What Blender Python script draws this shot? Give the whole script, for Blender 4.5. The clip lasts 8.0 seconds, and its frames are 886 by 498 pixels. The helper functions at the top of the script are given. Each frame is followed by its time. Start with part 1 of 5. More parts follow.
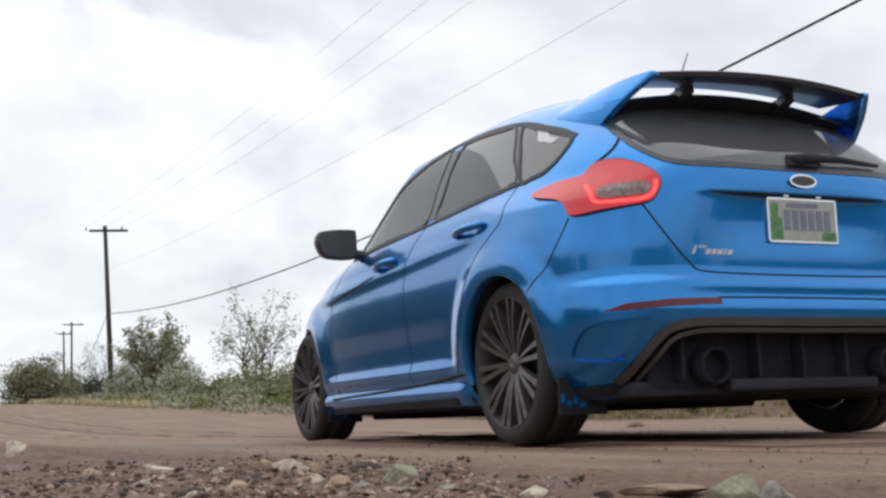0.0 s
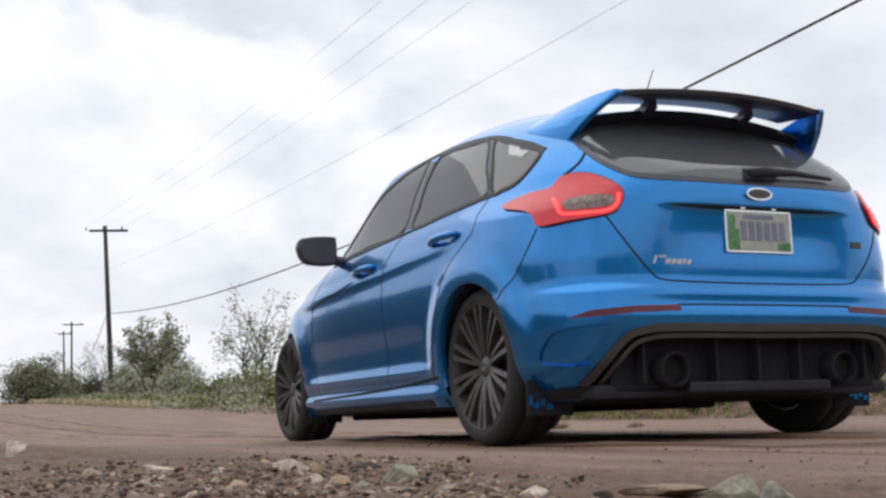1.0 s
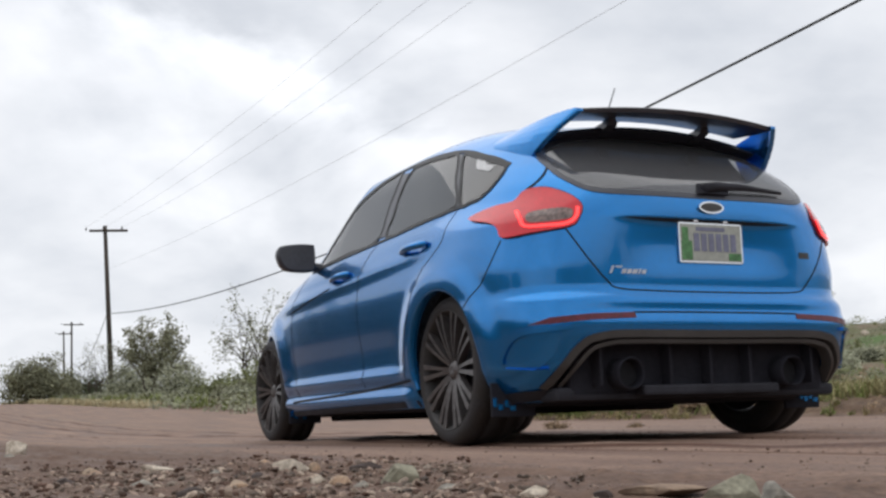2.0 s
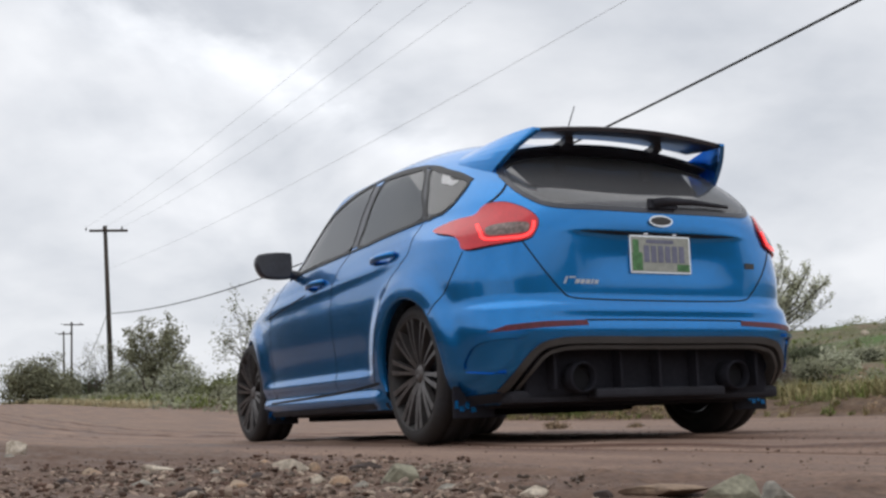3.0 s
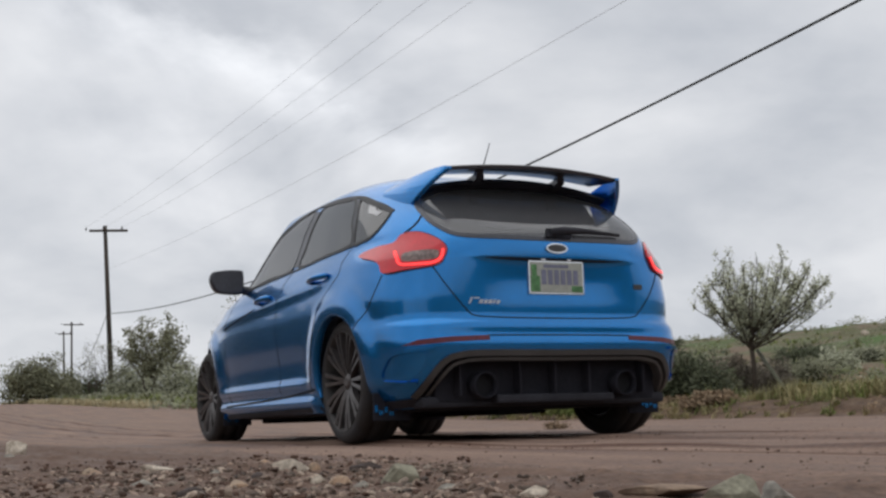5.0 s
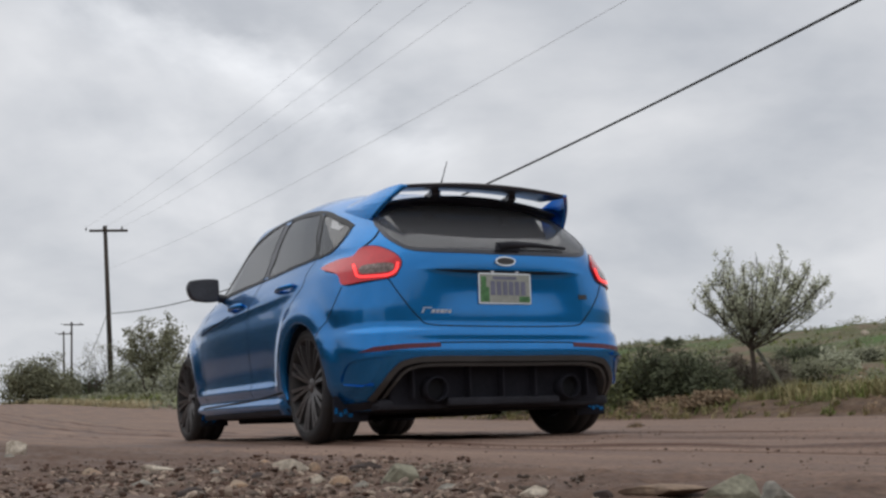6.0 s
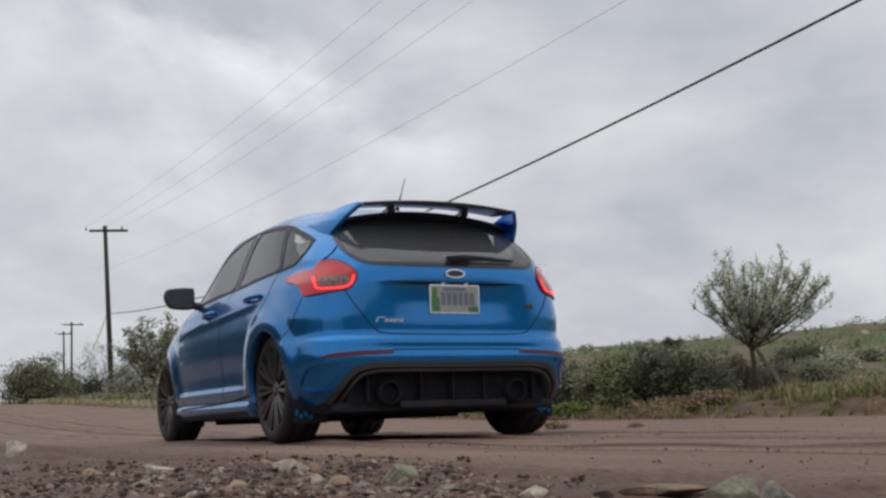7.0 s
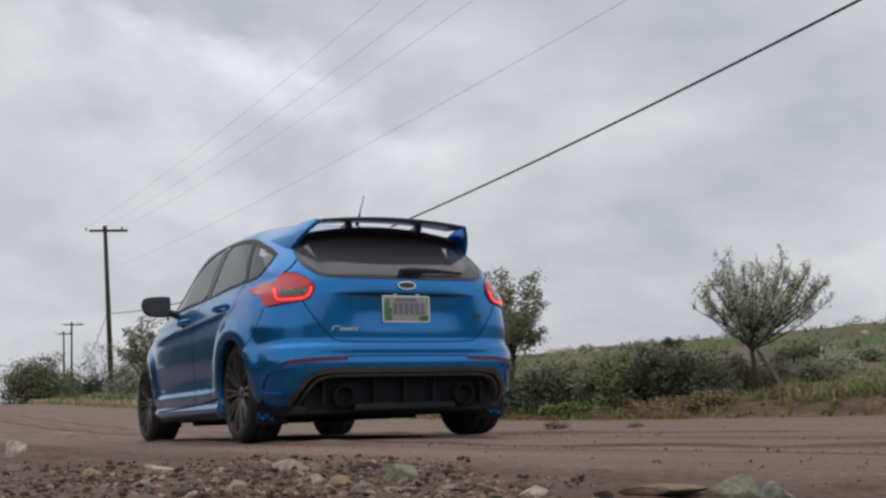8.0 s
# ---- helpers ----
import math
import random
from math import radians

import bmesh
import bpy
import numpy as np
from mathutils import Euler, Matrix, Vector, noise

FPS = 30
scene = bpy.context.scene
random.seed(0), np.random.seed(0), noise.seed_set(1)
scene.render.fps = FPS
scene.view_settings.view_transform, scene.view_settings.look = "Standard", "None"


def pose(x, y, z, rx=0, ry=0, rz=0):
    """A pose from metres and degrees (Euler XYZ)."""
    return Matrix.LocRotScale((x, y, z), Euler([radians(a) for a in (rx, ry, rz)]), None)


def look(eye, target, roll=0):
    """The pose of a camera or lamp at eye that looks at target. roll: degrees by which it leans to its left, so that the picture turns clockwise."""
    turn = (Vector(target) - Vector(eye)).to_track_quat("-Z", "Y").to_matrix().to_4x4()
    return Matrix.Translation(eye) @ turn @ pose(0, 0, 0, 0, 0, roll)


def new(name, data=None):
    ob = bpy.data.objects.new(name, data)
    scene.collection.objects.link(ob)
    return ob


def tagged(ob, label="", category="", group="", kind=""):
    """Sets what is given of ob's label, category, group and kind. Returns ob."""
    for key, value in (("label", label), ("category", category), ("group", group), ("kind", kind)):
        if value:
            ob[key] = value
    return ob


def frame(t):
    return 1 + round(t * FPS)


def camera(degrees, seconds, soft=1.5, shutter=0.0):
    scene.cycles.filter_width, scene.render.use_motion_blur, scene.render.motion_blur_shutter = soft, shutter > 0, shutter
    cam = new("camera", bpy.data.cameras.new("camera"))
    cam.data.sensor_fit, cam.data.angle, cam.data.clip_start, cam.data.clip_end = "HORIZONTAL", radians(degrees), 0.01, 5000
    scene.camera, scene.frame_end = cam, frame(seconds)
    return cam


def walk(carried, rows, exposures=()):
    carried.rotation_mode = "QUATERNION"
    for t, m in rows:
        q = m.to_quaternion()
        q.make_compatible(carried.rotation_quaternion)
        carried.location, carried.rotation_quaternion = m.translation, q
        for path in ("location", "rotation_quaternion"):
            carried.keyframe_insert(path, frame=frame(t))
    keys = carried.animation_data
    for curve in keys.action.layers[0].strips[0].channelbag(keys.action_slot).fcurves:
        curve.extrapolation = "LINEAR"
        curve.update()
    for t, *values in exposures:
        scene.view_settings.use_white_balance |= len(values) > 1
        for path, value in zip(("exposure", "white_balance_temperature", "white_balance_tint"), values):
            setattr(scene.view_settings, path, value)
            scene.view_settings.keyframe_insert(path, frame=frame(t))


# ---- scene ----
cam = camera(40.909, 8.0, soft=2.6)
EYE = (0.0, 0.0, 0.112)
AIM = (0.0, math.cos(radians(8.149)), 0.112 + math.sin(radians(8.149)))
walk(cam, [(0, look(EYE, AIM, -1.81)), (8, look(EYE, AIM, -1.81))],
     [(0, 0.43), (1.5, 0.36), (3.5, 0.13), (4.5, 0.03), (8.0, -0.2)])


# ---------- light ----------
def make_world():
    world = bpy.data.worlds.new("overcast_sky")
    world.use_nodes = True
    scene.world = world
    nt = world.node_tree
    nt.nodes.clear()
    N = lambda kind, **kw: node(nt, kind, **kw)
    out = N("ShaderNodeOutputWorld")
    bg = N("ShaderNodeBackground")
    co = N("ShaderNodeTexCoord")
    sep = N("ShaderNodeSeparateXYZ")
    nt.links.new(co.outputs["Generated"], sep.inputs[0])
    # clouds lie on a flat layer: the way divided by its height
    lift = math_node(nt, "ADD", math_node(nt, "MAXIMUM", sep.outputs[2], 0.0), 0.42)
    cx = math_node(nt, "DIVIDE", sep.outputs[0], lift)
    cy = math_node(nt, "DIVIDE", sep.outputs[1], lift)
    flat = N("ShaderNodeCombineXYZ")
    nt.links.new(cx, flat.inputs[0])
    nt.links.new(cy, flat.inputs[1])
    big = N("ShaderNodeTexNoise")
    big.inputs["Scale"].default_value = 1.9
    big.inputs["Detail"].default_value = 7
    big.inputs["Roughness"].default_value = 0.52
    big.inputs["Distortion"].default_value = 0.35
    nt.links.new(flat.outputs[0], big.inputs["Vector"])
    fine = N("ShaderNodeTexNoise")
    fine.inputs["Scale"].default_value = 6.0
    fine.inputs["Detail"].default_value = 6
    nt.links.new(flat.outputs[0], fine.inputs["Vector"])
    s = math_node(nt, "ADD", math_node(nt, "MULTIPLY", big.outputs[0], 0.75), math_node(nt, "MULTIPLY", fine.outputs[0], 0.25))
    ramp = N("ShaderNodeValToRGB")
    ramp.color_ramp.elements[0].position = 0.40
    ramp.color_ramp.elements[0].color = (0.60, 0.63, 0.685, 1)
    ramp.color_ramp.elements[1].position = 0.62
    ramp.color_ramp.elements[1].color = (0.865, 0.88, 0.915, 1)
    nt.links.new(s, ramp.inputs[0])
    # the thin part of the cloud, before the sun
    dot = N("ShaderNodeVectorMath", operation="DOT_PRODUCT")
    nt.links.new(co.outputs["Generated"], dot.inputs[0])
    way = Vector((-0.17, 1.0, 0.32)).normalized()
    dot.inputs[1].default_value = way
    glow = N("ShaderNodeMapRange", interpolation_type="SMOOTHSTEP")
    glow.inputs["From Min"].default_value = math.cos(radians(13))
    glow.inputs["From Max"].default_value = 1.0
    nt.links.new(dot.outputs["Value"], glow.inputs["Value"])
    thin = N("ShaderNodeMapRange")
    thin.inputs["From Min"].default_value = 0.42
    thin.inputs["From Max"].default_value = 0.62
    nt.links.new(s, thin.inputs["Value"])
    # it stretches as a long gap from upper left to the middle
    band = N("ShaderNodeVectorMath", operation="DOT_PRODUCT")
    nt.links.new(co.outputs["Generated"], band.inputs[0])
    band.inputs[1].default_value = Vector((-0.285, 1.0, 0.372)).cross(Vector((-0.062, 1.0, 0.262))).normalized()
    gap = N("ShaderNodeMapRange", interpolation_type="SMOOTHSTEP")
    gap.inputs["From Min"].default_value, gap.inputs["From Max"].default_value = 0.05, 0.0
    nt.links.new(math_node(nt, "ABSOLUTE", math_node(nt, "ADD", band.outputs["Value"], math_node(nt, "MULTIPLY", math_node(nt, "SUBTRACT", fine.outputs[0], 0.5), 0.10))), gap.inputs["Value"])
    gain = math_node(nt, "MULTIPLY", glow.outputs[0], math_node(nt, "ADD", math_node(nt, "MULTIPLY", thin.outputs[0], 0.12), math_node(nt, "MULTIPLY", math_node(nt, "MULTIPLY", gap.outputs[0], thin.outputs[0]), 0.50)))
    add = N("ShaderNodeMixRGB", blend_type="ADD")
    add.inputs[0].default_value = 1
    nt.links.new(ramp.outputs[0], add.inputs[1])
    nt.links.new(gain, add.inputs[2])
    sky = N("ShaderNodeTexSky", sky_type="NISHITA", sun_disc=False)
    sky.sun_elevation, sky.sun_rotation = radians(70), radians(-35)
    mix = N("ShaderNodeMixRGB")
    mix.inputs[0].default_value = 0.97
    dim = N("ShaderNodeMixRGB", blend_type="MULTIPLY")
    dim.inputs[0].default_value = 1
    dim.inputs[2].default_value = (0.1, 0.1, 0.1, 1)
    nt.links.new(sky.outputs[0], dim.inputs[1])
    nt.links.new(dim.outputs[0], mix.inputs[1])
    nt.links.new(add.outputs[0], mix.inputs[2])
    nt.links.new(mix.outputs[0], bg.inputs[0])
    bg.inputs[1].default_value = 0.92
    nt.links.new(bg.outputs[0], out.inputs[0])


def node(nt, kind, **kw):
    n = nt.nodes.new(kind)
    if "operation" in kw:
        n.operation = kw["operation"]
    if "blend_type" in kw:
        n.blend_type = kw["blend_type"]
    if "interpolation_type" in kw:
        n.interpolation_type = kw["interpolation_type"]
    if "sky_type" in kw:
        n.sky_type = kw["sky_type"]
    if "sun_disc" in kw:
        n.sun_disc = kw["sun_disc"]
    return n


def math_node(nt, op, a, b=None):
    n = nt.nodes.new("ShaderNodeMath")
    n.operation = op
    for k, v in ((0, a), (1, b)):
        if v is None:
            continue
        if isinstance(v, (int, float)):
            n.inputs[k].default_value = v
        else:
            nt.links.new(v, n.inputs[k])
    return n.outputs[0]


make_world()
sun = new("sun", bpy.data.lights.new("sun", "SUN"))
sun.data.energy, sun.data.angle, sun.data.color = 0.8, radians(85), (1.0, 0.97, 0.93)
sun.matrix_basis = look((-5, 7, 24), (0, 0, 0))


# ---------- materials ----------
def material(name, color, rough=0.6, metal=0.0, vary=0.15, scale=8.0, bump=0.0, bump_scale=60.0, second=None,
             coat=0.0, spec=0.5, emit=0.0, by_object=0.0, by_island=0.0):
    """A surface with two scales of variation: stains and grain."""
    m = bpy.data.materials.new(name)
    m.use_nodes = True
    nt = m.node_tree
    b = nt.nodes["Principled BSDF"]
    b.inputs["Roughness"].default_value = rough
    b.inputs["Metallic"].default_value = metal
    b.inputs["Coat Weight"].default_value = coat
    b.inputs["Coat Roughness"].default_value = 0.04
    b.inputs["Specular IOR Level"].default_value = spec
    co = nt.nodes.new("ShaderNodeTexCoord")
    big = nt.nodes.new("ShaderNodeTexNoise")
    big.inputs["Scale"].default_value = scale
    big.inputs["Detail"].default_value = 6
    big.inputs["Roughness"].default_value = 0.6
    nt.links.new(co.outputs["Object"], big.inputs["Vector"])
    ramp = nt.nodes.new("ShaderNodeValToRGB")
    lo, hi = ramp.color_ramp.elements
    lo.position, hi.position = 0.32, 0.7
    second = second or [c * (1 - vary) for c in color]
    lo.color, hi.color = (*second, 1), (*[min(1, c * (1 + vary)) for c in color], 1)
    nt.links.new(big.outputs[0], ramp.inputs[0])
    col = ramp.outputs[0]
    fine = nt.nodes.new("ShaderNodeTexNoise")
    fine.inputs["Scale"].default_value = bump_scale
    fine.inputs["Detail"].default_value = 5
    nt.links.new(co.outputs["Object"], fine.inputs["Vector"])
    gain = nt.nodes.new("ShaderNodeMapRange")
    gain.inputs["To Min"].default_value, gain.inputs["To Max"].default_value = 1 - vary, 1 + vary
    gain.inputs["From Min"].default_value, gain.inputs["From Max"].default_value = 0.25, 0.75
    nt.links.new(fine.outputs[0], gain.inputs["Value"])
    factor = gain.outputs[0]
    if by_object or by_island:
        info = nt.nodes.new("ShaderNodeObjectInfo" if by_object else "ShaderNodeNewGeometry")
        sock = info.outputs["Random"] if by_object else info.outputs["Random Per Island"]
        k = by_object or by_island
        factor = math_node(nt, "MULTIPLY", factor, math_node(nt, "ADD", math_node(nt, "MULTIPLY", sock, 2 * k), 1 - k))
    mul = nt.nodes.new("ShaderNodeMixRGB")
    mul.blend_type = "MULTIPLY"
    mul.inputs[0].default_value = 1
    nt.links.new(col, mul.inputs[1])
    nt.links.new(factor, mul.inputs[2])
    nt.links.new(mul.outputs[0], b.inputs["Base Color"])
    if bump:
        bp = nt.nodes.new("ShaderNodeBump")
        bp.inputs["Strength"].default_value = 0.6
        bp.inputs["Distance"].default_value = bump
        nt.links.new(fine.outputs[0], bp.inputs["Height"])
        nt.links.new(bp.outputs[0], b.inputs["Normal"])
    if emit:
        nt.links.new(mul.outputs[0], b.inputs["Emission Color"])
        b.inputs["Emission Strength"].default_value = emit
    return m


def glass_material(name, tint, gloss=1.0, ior=1.52, veil=0.0):
    m = bpy.data.materials.new(name)
    m.use_nodes = True
    nt = m.node_tree
    nt.nodes.clear()
    out = nt.nodes.new("ShaderNodeOutputMaterial")
    clear = nt.nodes.new("ShaderNodeBsdfTransparent")
    clear.inputs[0].default_value = (*tint, 1)
    shine = nt.nodes.new("ShaderNodeBsdfGlossy")
    shine.inputs["Roughness"].default_value = 0.02
    shine.inputs[0].default_value = (gloss, gloss, gloss, 1)
    fr = nt.nodes.new("ShaderNodeFresnel")
    fr.inputs[0].default_value = ior
    mix = nt.nodes.new("ShaderNodeMixShader")
    nt.links.new(fr.outputs[0], mix.inputs[0])
    nt.links.new(clear.outputs[0], mix.inputs[1])
    nt.links.new(shine.outputs[0], mix.inputs[2])
    # pale diffuse share mixed in to imitate veiling glare over dark glass
    film = nt.nodes.new("ShaderNodeMixShader")
    film.inputs[0].default_value = veil
    dirt = nt.nodes.new("ShaderNodeBsdfDiffuse")
    dirt.inputs[0].default_value = (0.36, 0.35, 0.35, 1)
    nt.links.new(mix.outputs[0], film.inputs[1])
    nt.links.new(dirt.outputs[0], film.inputs[2])
    nt.links.new(film.outputs[0], out.inputs[0])
    return m


PAINT = material("blue_car_paint", (0.010, 0.212, 0.57), 0.25, 0.80, 0.05, 3, coat=0.75)
BLACK_GLOSS = material("black_gloss_trim", (0.045, 0.047, 0.060), 0.38, 0, 0.2, 5, coat=0.3)
TRIM = material("satin_black_trim", (0.012, 0.012, 0.013), 0.5, 0, 0.2, 5)
BLACK_PLASTIC = material("black_plastic", (0.032, 0.032, 0.040), 0.65, 0, 0.3, 6, 0.0006, 220, spec=0.25)
GREY_PLASTIC = material("grey_plastic", (0.060, 0.057, 0.055), 0.5, 0, 0.2, 6, 0.0005, 220)
RUBBER = material("tyre_rubber", (0.024, 0.023, 0.026), 0.8, 0, 0.3, 9, 0.0015, 130, second=(0.030, 0.025, 0.022))
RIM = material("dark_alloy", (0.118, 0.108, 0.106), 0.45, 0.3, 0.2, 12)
# the same alloy darkened, for the shade behind the spokes
RIM_SHADED = material("shaded_rim_barrel", (0.045, 0.042, 0.041), 0.6, 0.2, 0.2, 12)
HUB_DARK = material("brake_dark", (0.029, 0.029, 0.037), 0.9, spec=0.15)
SATIN = material("satin_lettering", (0.58, 0.60, 0.64), 0.45, 0.3, 0.1)
CHROME = material("chrome", (0.75, 0.76, 0.78), 0.12, 1.0, 0.05)
# near-black of liners and gaps, also of the painted shade strips
WELL_SHADE = material("well_liner_and_shade", (0.014, 0.014, 0.017), 0.95)
GLASS_SIDE = glass_material("side_glass", (0.74, 0.77, 0.78), 1.0, 1.85)
GLASS_REAR = glass_material("tinted_rear_glass", (0.42, 0.44, 0.48), 1.0, 1.8, 0.13)
RED_LENS = material("red_lamp_lens", (0.60, 0.012, 0.022), 0.2, 0, 0.08, 14, coat=0.6, emit=0.10)
RED_GLOW = material("lit_lamp_bar", (1.0, 0.05, 0.05), 0.3, 0, 0.05, 20, emit=1.5)
LAMP_CLEAR = material("clear_lamp_lens", (0.20, 0.13, 0.11), 0.2, 0, 0.5, 40, coat=1.0)
RED_REFLECTOR = material("red_reflector", (0.11, 0.004, 0.016), 0.45, 0, 0.2, 30, coat=0.1)
PLATE = material("plate_cream", (0.43, 0.45, 0.40), 0.5, 0, 0.08, 30)
PLATE_GREEN = material("plate_green", (0.10, 0.26, 0.10), 0.5, 0, 0.3, 40)
PLATE_INK = material("plate_ink", (0.20, 0.21, 0.30), 0.5)
SEAT = material("dark_seat_cloth", (0.065, 0.065, 0.07), 0.9, 0, 0.2, 30)
STICKER = material("white_sticker", (0.7, 0.7, 0.7), 0.6)
WOOD = material("weathered_pole_wood", (0.07, 0.055, 0.045), 0.9, 0, 0.35, 3, 0.004, 30)
WIRE = material("black_cable", (0.02, 0.02, 0.022), 0.7)
WIRE_THIN = material("aluminium_wire", (0.46, 0.46, 0.47), 0.6, 0.2)
BARK = material("grey_brown_bark", (0.09, 0.07, 0.055), 0.95, 0, 0.3, 6, 0.004, 50)
# olive greyed and lightened: distance haze is put into the leaf colour
LEAF_OLIVE = material("olive_leaves", (0.215, 0.215, 0.130), 0.75, 0, 0.25, 3, by_island=0.3)
LEAF_GREEN = material("green_leaves", (0.185, 0.200, 0.082), 0.75, 0, 0.25, 3, by_island=0.3)
LEAF_DARK = material("dark_green_leaves", (0.088, 0.100, 0.050), 0.8, 0, 0.25, 3, by_island=0.3)
LEAF_TWIG = material("dull_twigs", (0.150, 0.125, 0.092), 0.9, 0, 0.25, 3, by_island=0.35)
LEAF_PALE = material("pale_grey_green_leaves", (0.43, 0.44, 0.31), 0.8, 0, 0.25, 3, by_island=0.45)
LEAF_GREY = material("grey_green_leaves", (0.29, 0.295, 0.20), 0.8, 0, 0.25, 3, by_island=0.4)
GRASS_GREEN = material("fresh_grass", (0.17, 0.225, 0.055), 0.8, 0, 0.25, 1.2, second=(0.22, 0.20, 0.09), by_island=0.4)
GRASS_STRAW = material("straw_grass", (0.52, 0.45, 0.29), 0.85, 0, 0.25, 1.5, second=(0.36, 0.31, 0.18), by_island=0.3)
GRASS_DRY = material("dry_grass", (0.40, 0.33, 0.18), 0.85, 0, 0.25, 1.5, second=(0.17, 0.17, 0.06), by_island=0.35)
LEAF_BROWN = material("dead_brown_brush", (0.27, 0.19, 0.115), 0.9, 0, 0.25, 3, by_island=0.4)
POST_WOOD = material("grey_green_post_wood", (0.17, 0.17, 0.12), 0.85, 0, 0.25, 8, 0.002, 60)
PEBBLE_PALE = material("pale_gravel", (0.37, 0.30, 0.235), 0.85, 0, 0.3, 30, 0.001, 150, second=(0.22, 0.16, 0.12), by_island=0.5)
PEBBLES = material("mixed_gravel", (0.235, 0.172, 0.132), 0.85, 0, 0.3, 20, 0.001, 150, by_island=0.7)
CLOD = material("mud_clods", (0.085, 0.046, 0.031), 0.95, 0, 0.3, 20, 0.002, 90, by_island=0.3)
STONE_TAN = material("tan_slab", (0.25, 0.175, 0.12), 0.9, 0, 0.25, 30, 0.002, 140, second=(0.17, 0.115, 0.08))
STONE_GREY = material("grey_stone", (0.32, 0.29, 0.24), 0.85, 0, 0.25, 30, 0.002, 140, second=(0.17, 0.16, 0.14))
STONE_PALE = material("pale_stone", (0.54, 0.47, 0.38), 0.85, 0, 0.25, 30, 0.002, 140, second=(0.30, 0.24, 0.18))
STONE_GREEN = material("greenish_stone", (0.29, 0.275, 0.20), 0.8, 0, 0.25, 30, 0.002, 140, second=(0.19, 0.175, 0.125))
STONE_ORANGE = material("orange_stone", (0.34, 0.215, 0.135), 0.85, 0, 0.3, 40, 0.002, 140, second=(0.38, 0.31, 0.23))
STONE_DARK = material("dark_brown_stone", (0.06, 0.042, 0.036), 0.8, 0, 0.3, 30, 0.002, 140)


# ---------- building helpers ----------
def mesh_data(name, verts, faces, mat, smooth=False):
    me = bpy.data.meshes.new(name)
    me.from_pydata([tuple(v) for v in verts], [], [tuple(f) for f in faces])
    me.materials.append(mat)
    if smooth:
        me.polygons.foreach_set("use_smooth", [True] * len(me.polygons))
    me.update()
    return me


def part(name, bm, mat, parent=None, label="", smooth=False):
    """Links a bmesh, or a pair of vertices and faces, as one mesh object."""
    if isinstance(bm, tuple):
        me = mesh_data(name, bm[0], bm[1], mat, smooth)
    else:
        me = bpy.data.meshes.new(name)
        bm.normal_update()
        bm.to_mesh(me)
        bm.free()
        me.materials.append(mat)
        if smooth:
            me.polygons.foreach_set("use_smooth", [True] * len(me.polygons))
    ob = new(name, me)
    ob.parent = parent
    return tagged(ob, label)


def box(x0, x1, y0, y1, z0, z1, bevel=0.0, seg=2):
    bm = bmesh.new()
    bmesh.ops.create_cube(bm, size=1)
    bmesh.ops.scale(bm, vec=(x1 - x0, y1 - y0, z1 - z0), verts=bm.verts)
    bmesh.ops.translate(bm, vec=((x0 + x1) / 2, (y0 + y1) / 2, (z0 + z1) / 2), verts=bm.verts)
    if bevel:
        bmesh.ops.bevel(bm, geom=bm.edges[:], offset=bevel, segments=seg, affect="EDGES", profile=0.6)
    return bm


def tube(points, radii, seg=8):
    """Vertices and faces of a tube along points."""
    verts, faces = [], []
    pts = [Vector(p) for p in points]
    side = None
    for i, p in enumerate(pts):
        d = (pts[min(i + 1, len(pts) - 1)] - pts[max(i - 1, 0)]).normalized()
        if side is None:
            side = d.orthogonal().normalized()
        side = (side - d * side.dot(d)).normalized()
        up = d.cross(side)
        r = radii[i] if not isinstance(radii, (int, float)) else radii
        for k in range(seg):
            a = 2 * math.pi * k / seg
            verts.append(p + side * (r * math.cos(a)) + up * (r * math.sin(a)))
    for i in range(len(pts) - 1):
        for k in range(seg):
            a, b = i * seg + k, i * seg + (k + 1) % seg
            faces.append((a, b, b + seg, a + seg))
    faces.append(tuple(range(seg - 1, -1, -1)))
    faces.append(tuple(range((len(pts) - 1) * seg, len(pts) * seg)))
    return verts, faces


def join(*meshes):
    verts, faces = [], []
    for v, f in meshes:
        k = len(verts)
        verts += list(v)
        faces += [tuple(i + k for i in q) for q in f]
    return verts, faces


def revolve(profile, seg=48, axis_x=True):
    """Turns a closed profile of (along, radius) round the x axis."""
    verts, faces = [], []
    n = len(profile)
    for k in range(seg):
        a = 2 * math.pi * k / seg
        for s, r in profile:
            verts.append((s, r * math.cos(a), r * math.sin(a)))
    for k in range(seg):
        for i in range(n):
            j = (i + 1) % n
            faces.append((k * n + i, k * n + j, ((k + 1) % seg) * n + j, ((k + 1) % seg) * n + i))
    return verts, faces


def smooth_loop(ctrl, steps=5):
    """A closed Catmull-Rom line through control points."""
    out = []
    n = len(ctrl)
    for i in range(n):
        p0, p1, p2, p3 = (np.array(ctrl[(i + k - 1) % n], float) for k in range(4))
        for s in range(steps):
            t = s / steps
            out.append(tuple(0.5 * (2 * p1 + (p2 - p0) * t + (2 * p0 - 5 * p1 + 4 * p2 - p3) * t * t + (3 * p1 - p0 - 3 * p2 + p3) * t ** 3)))
    return out


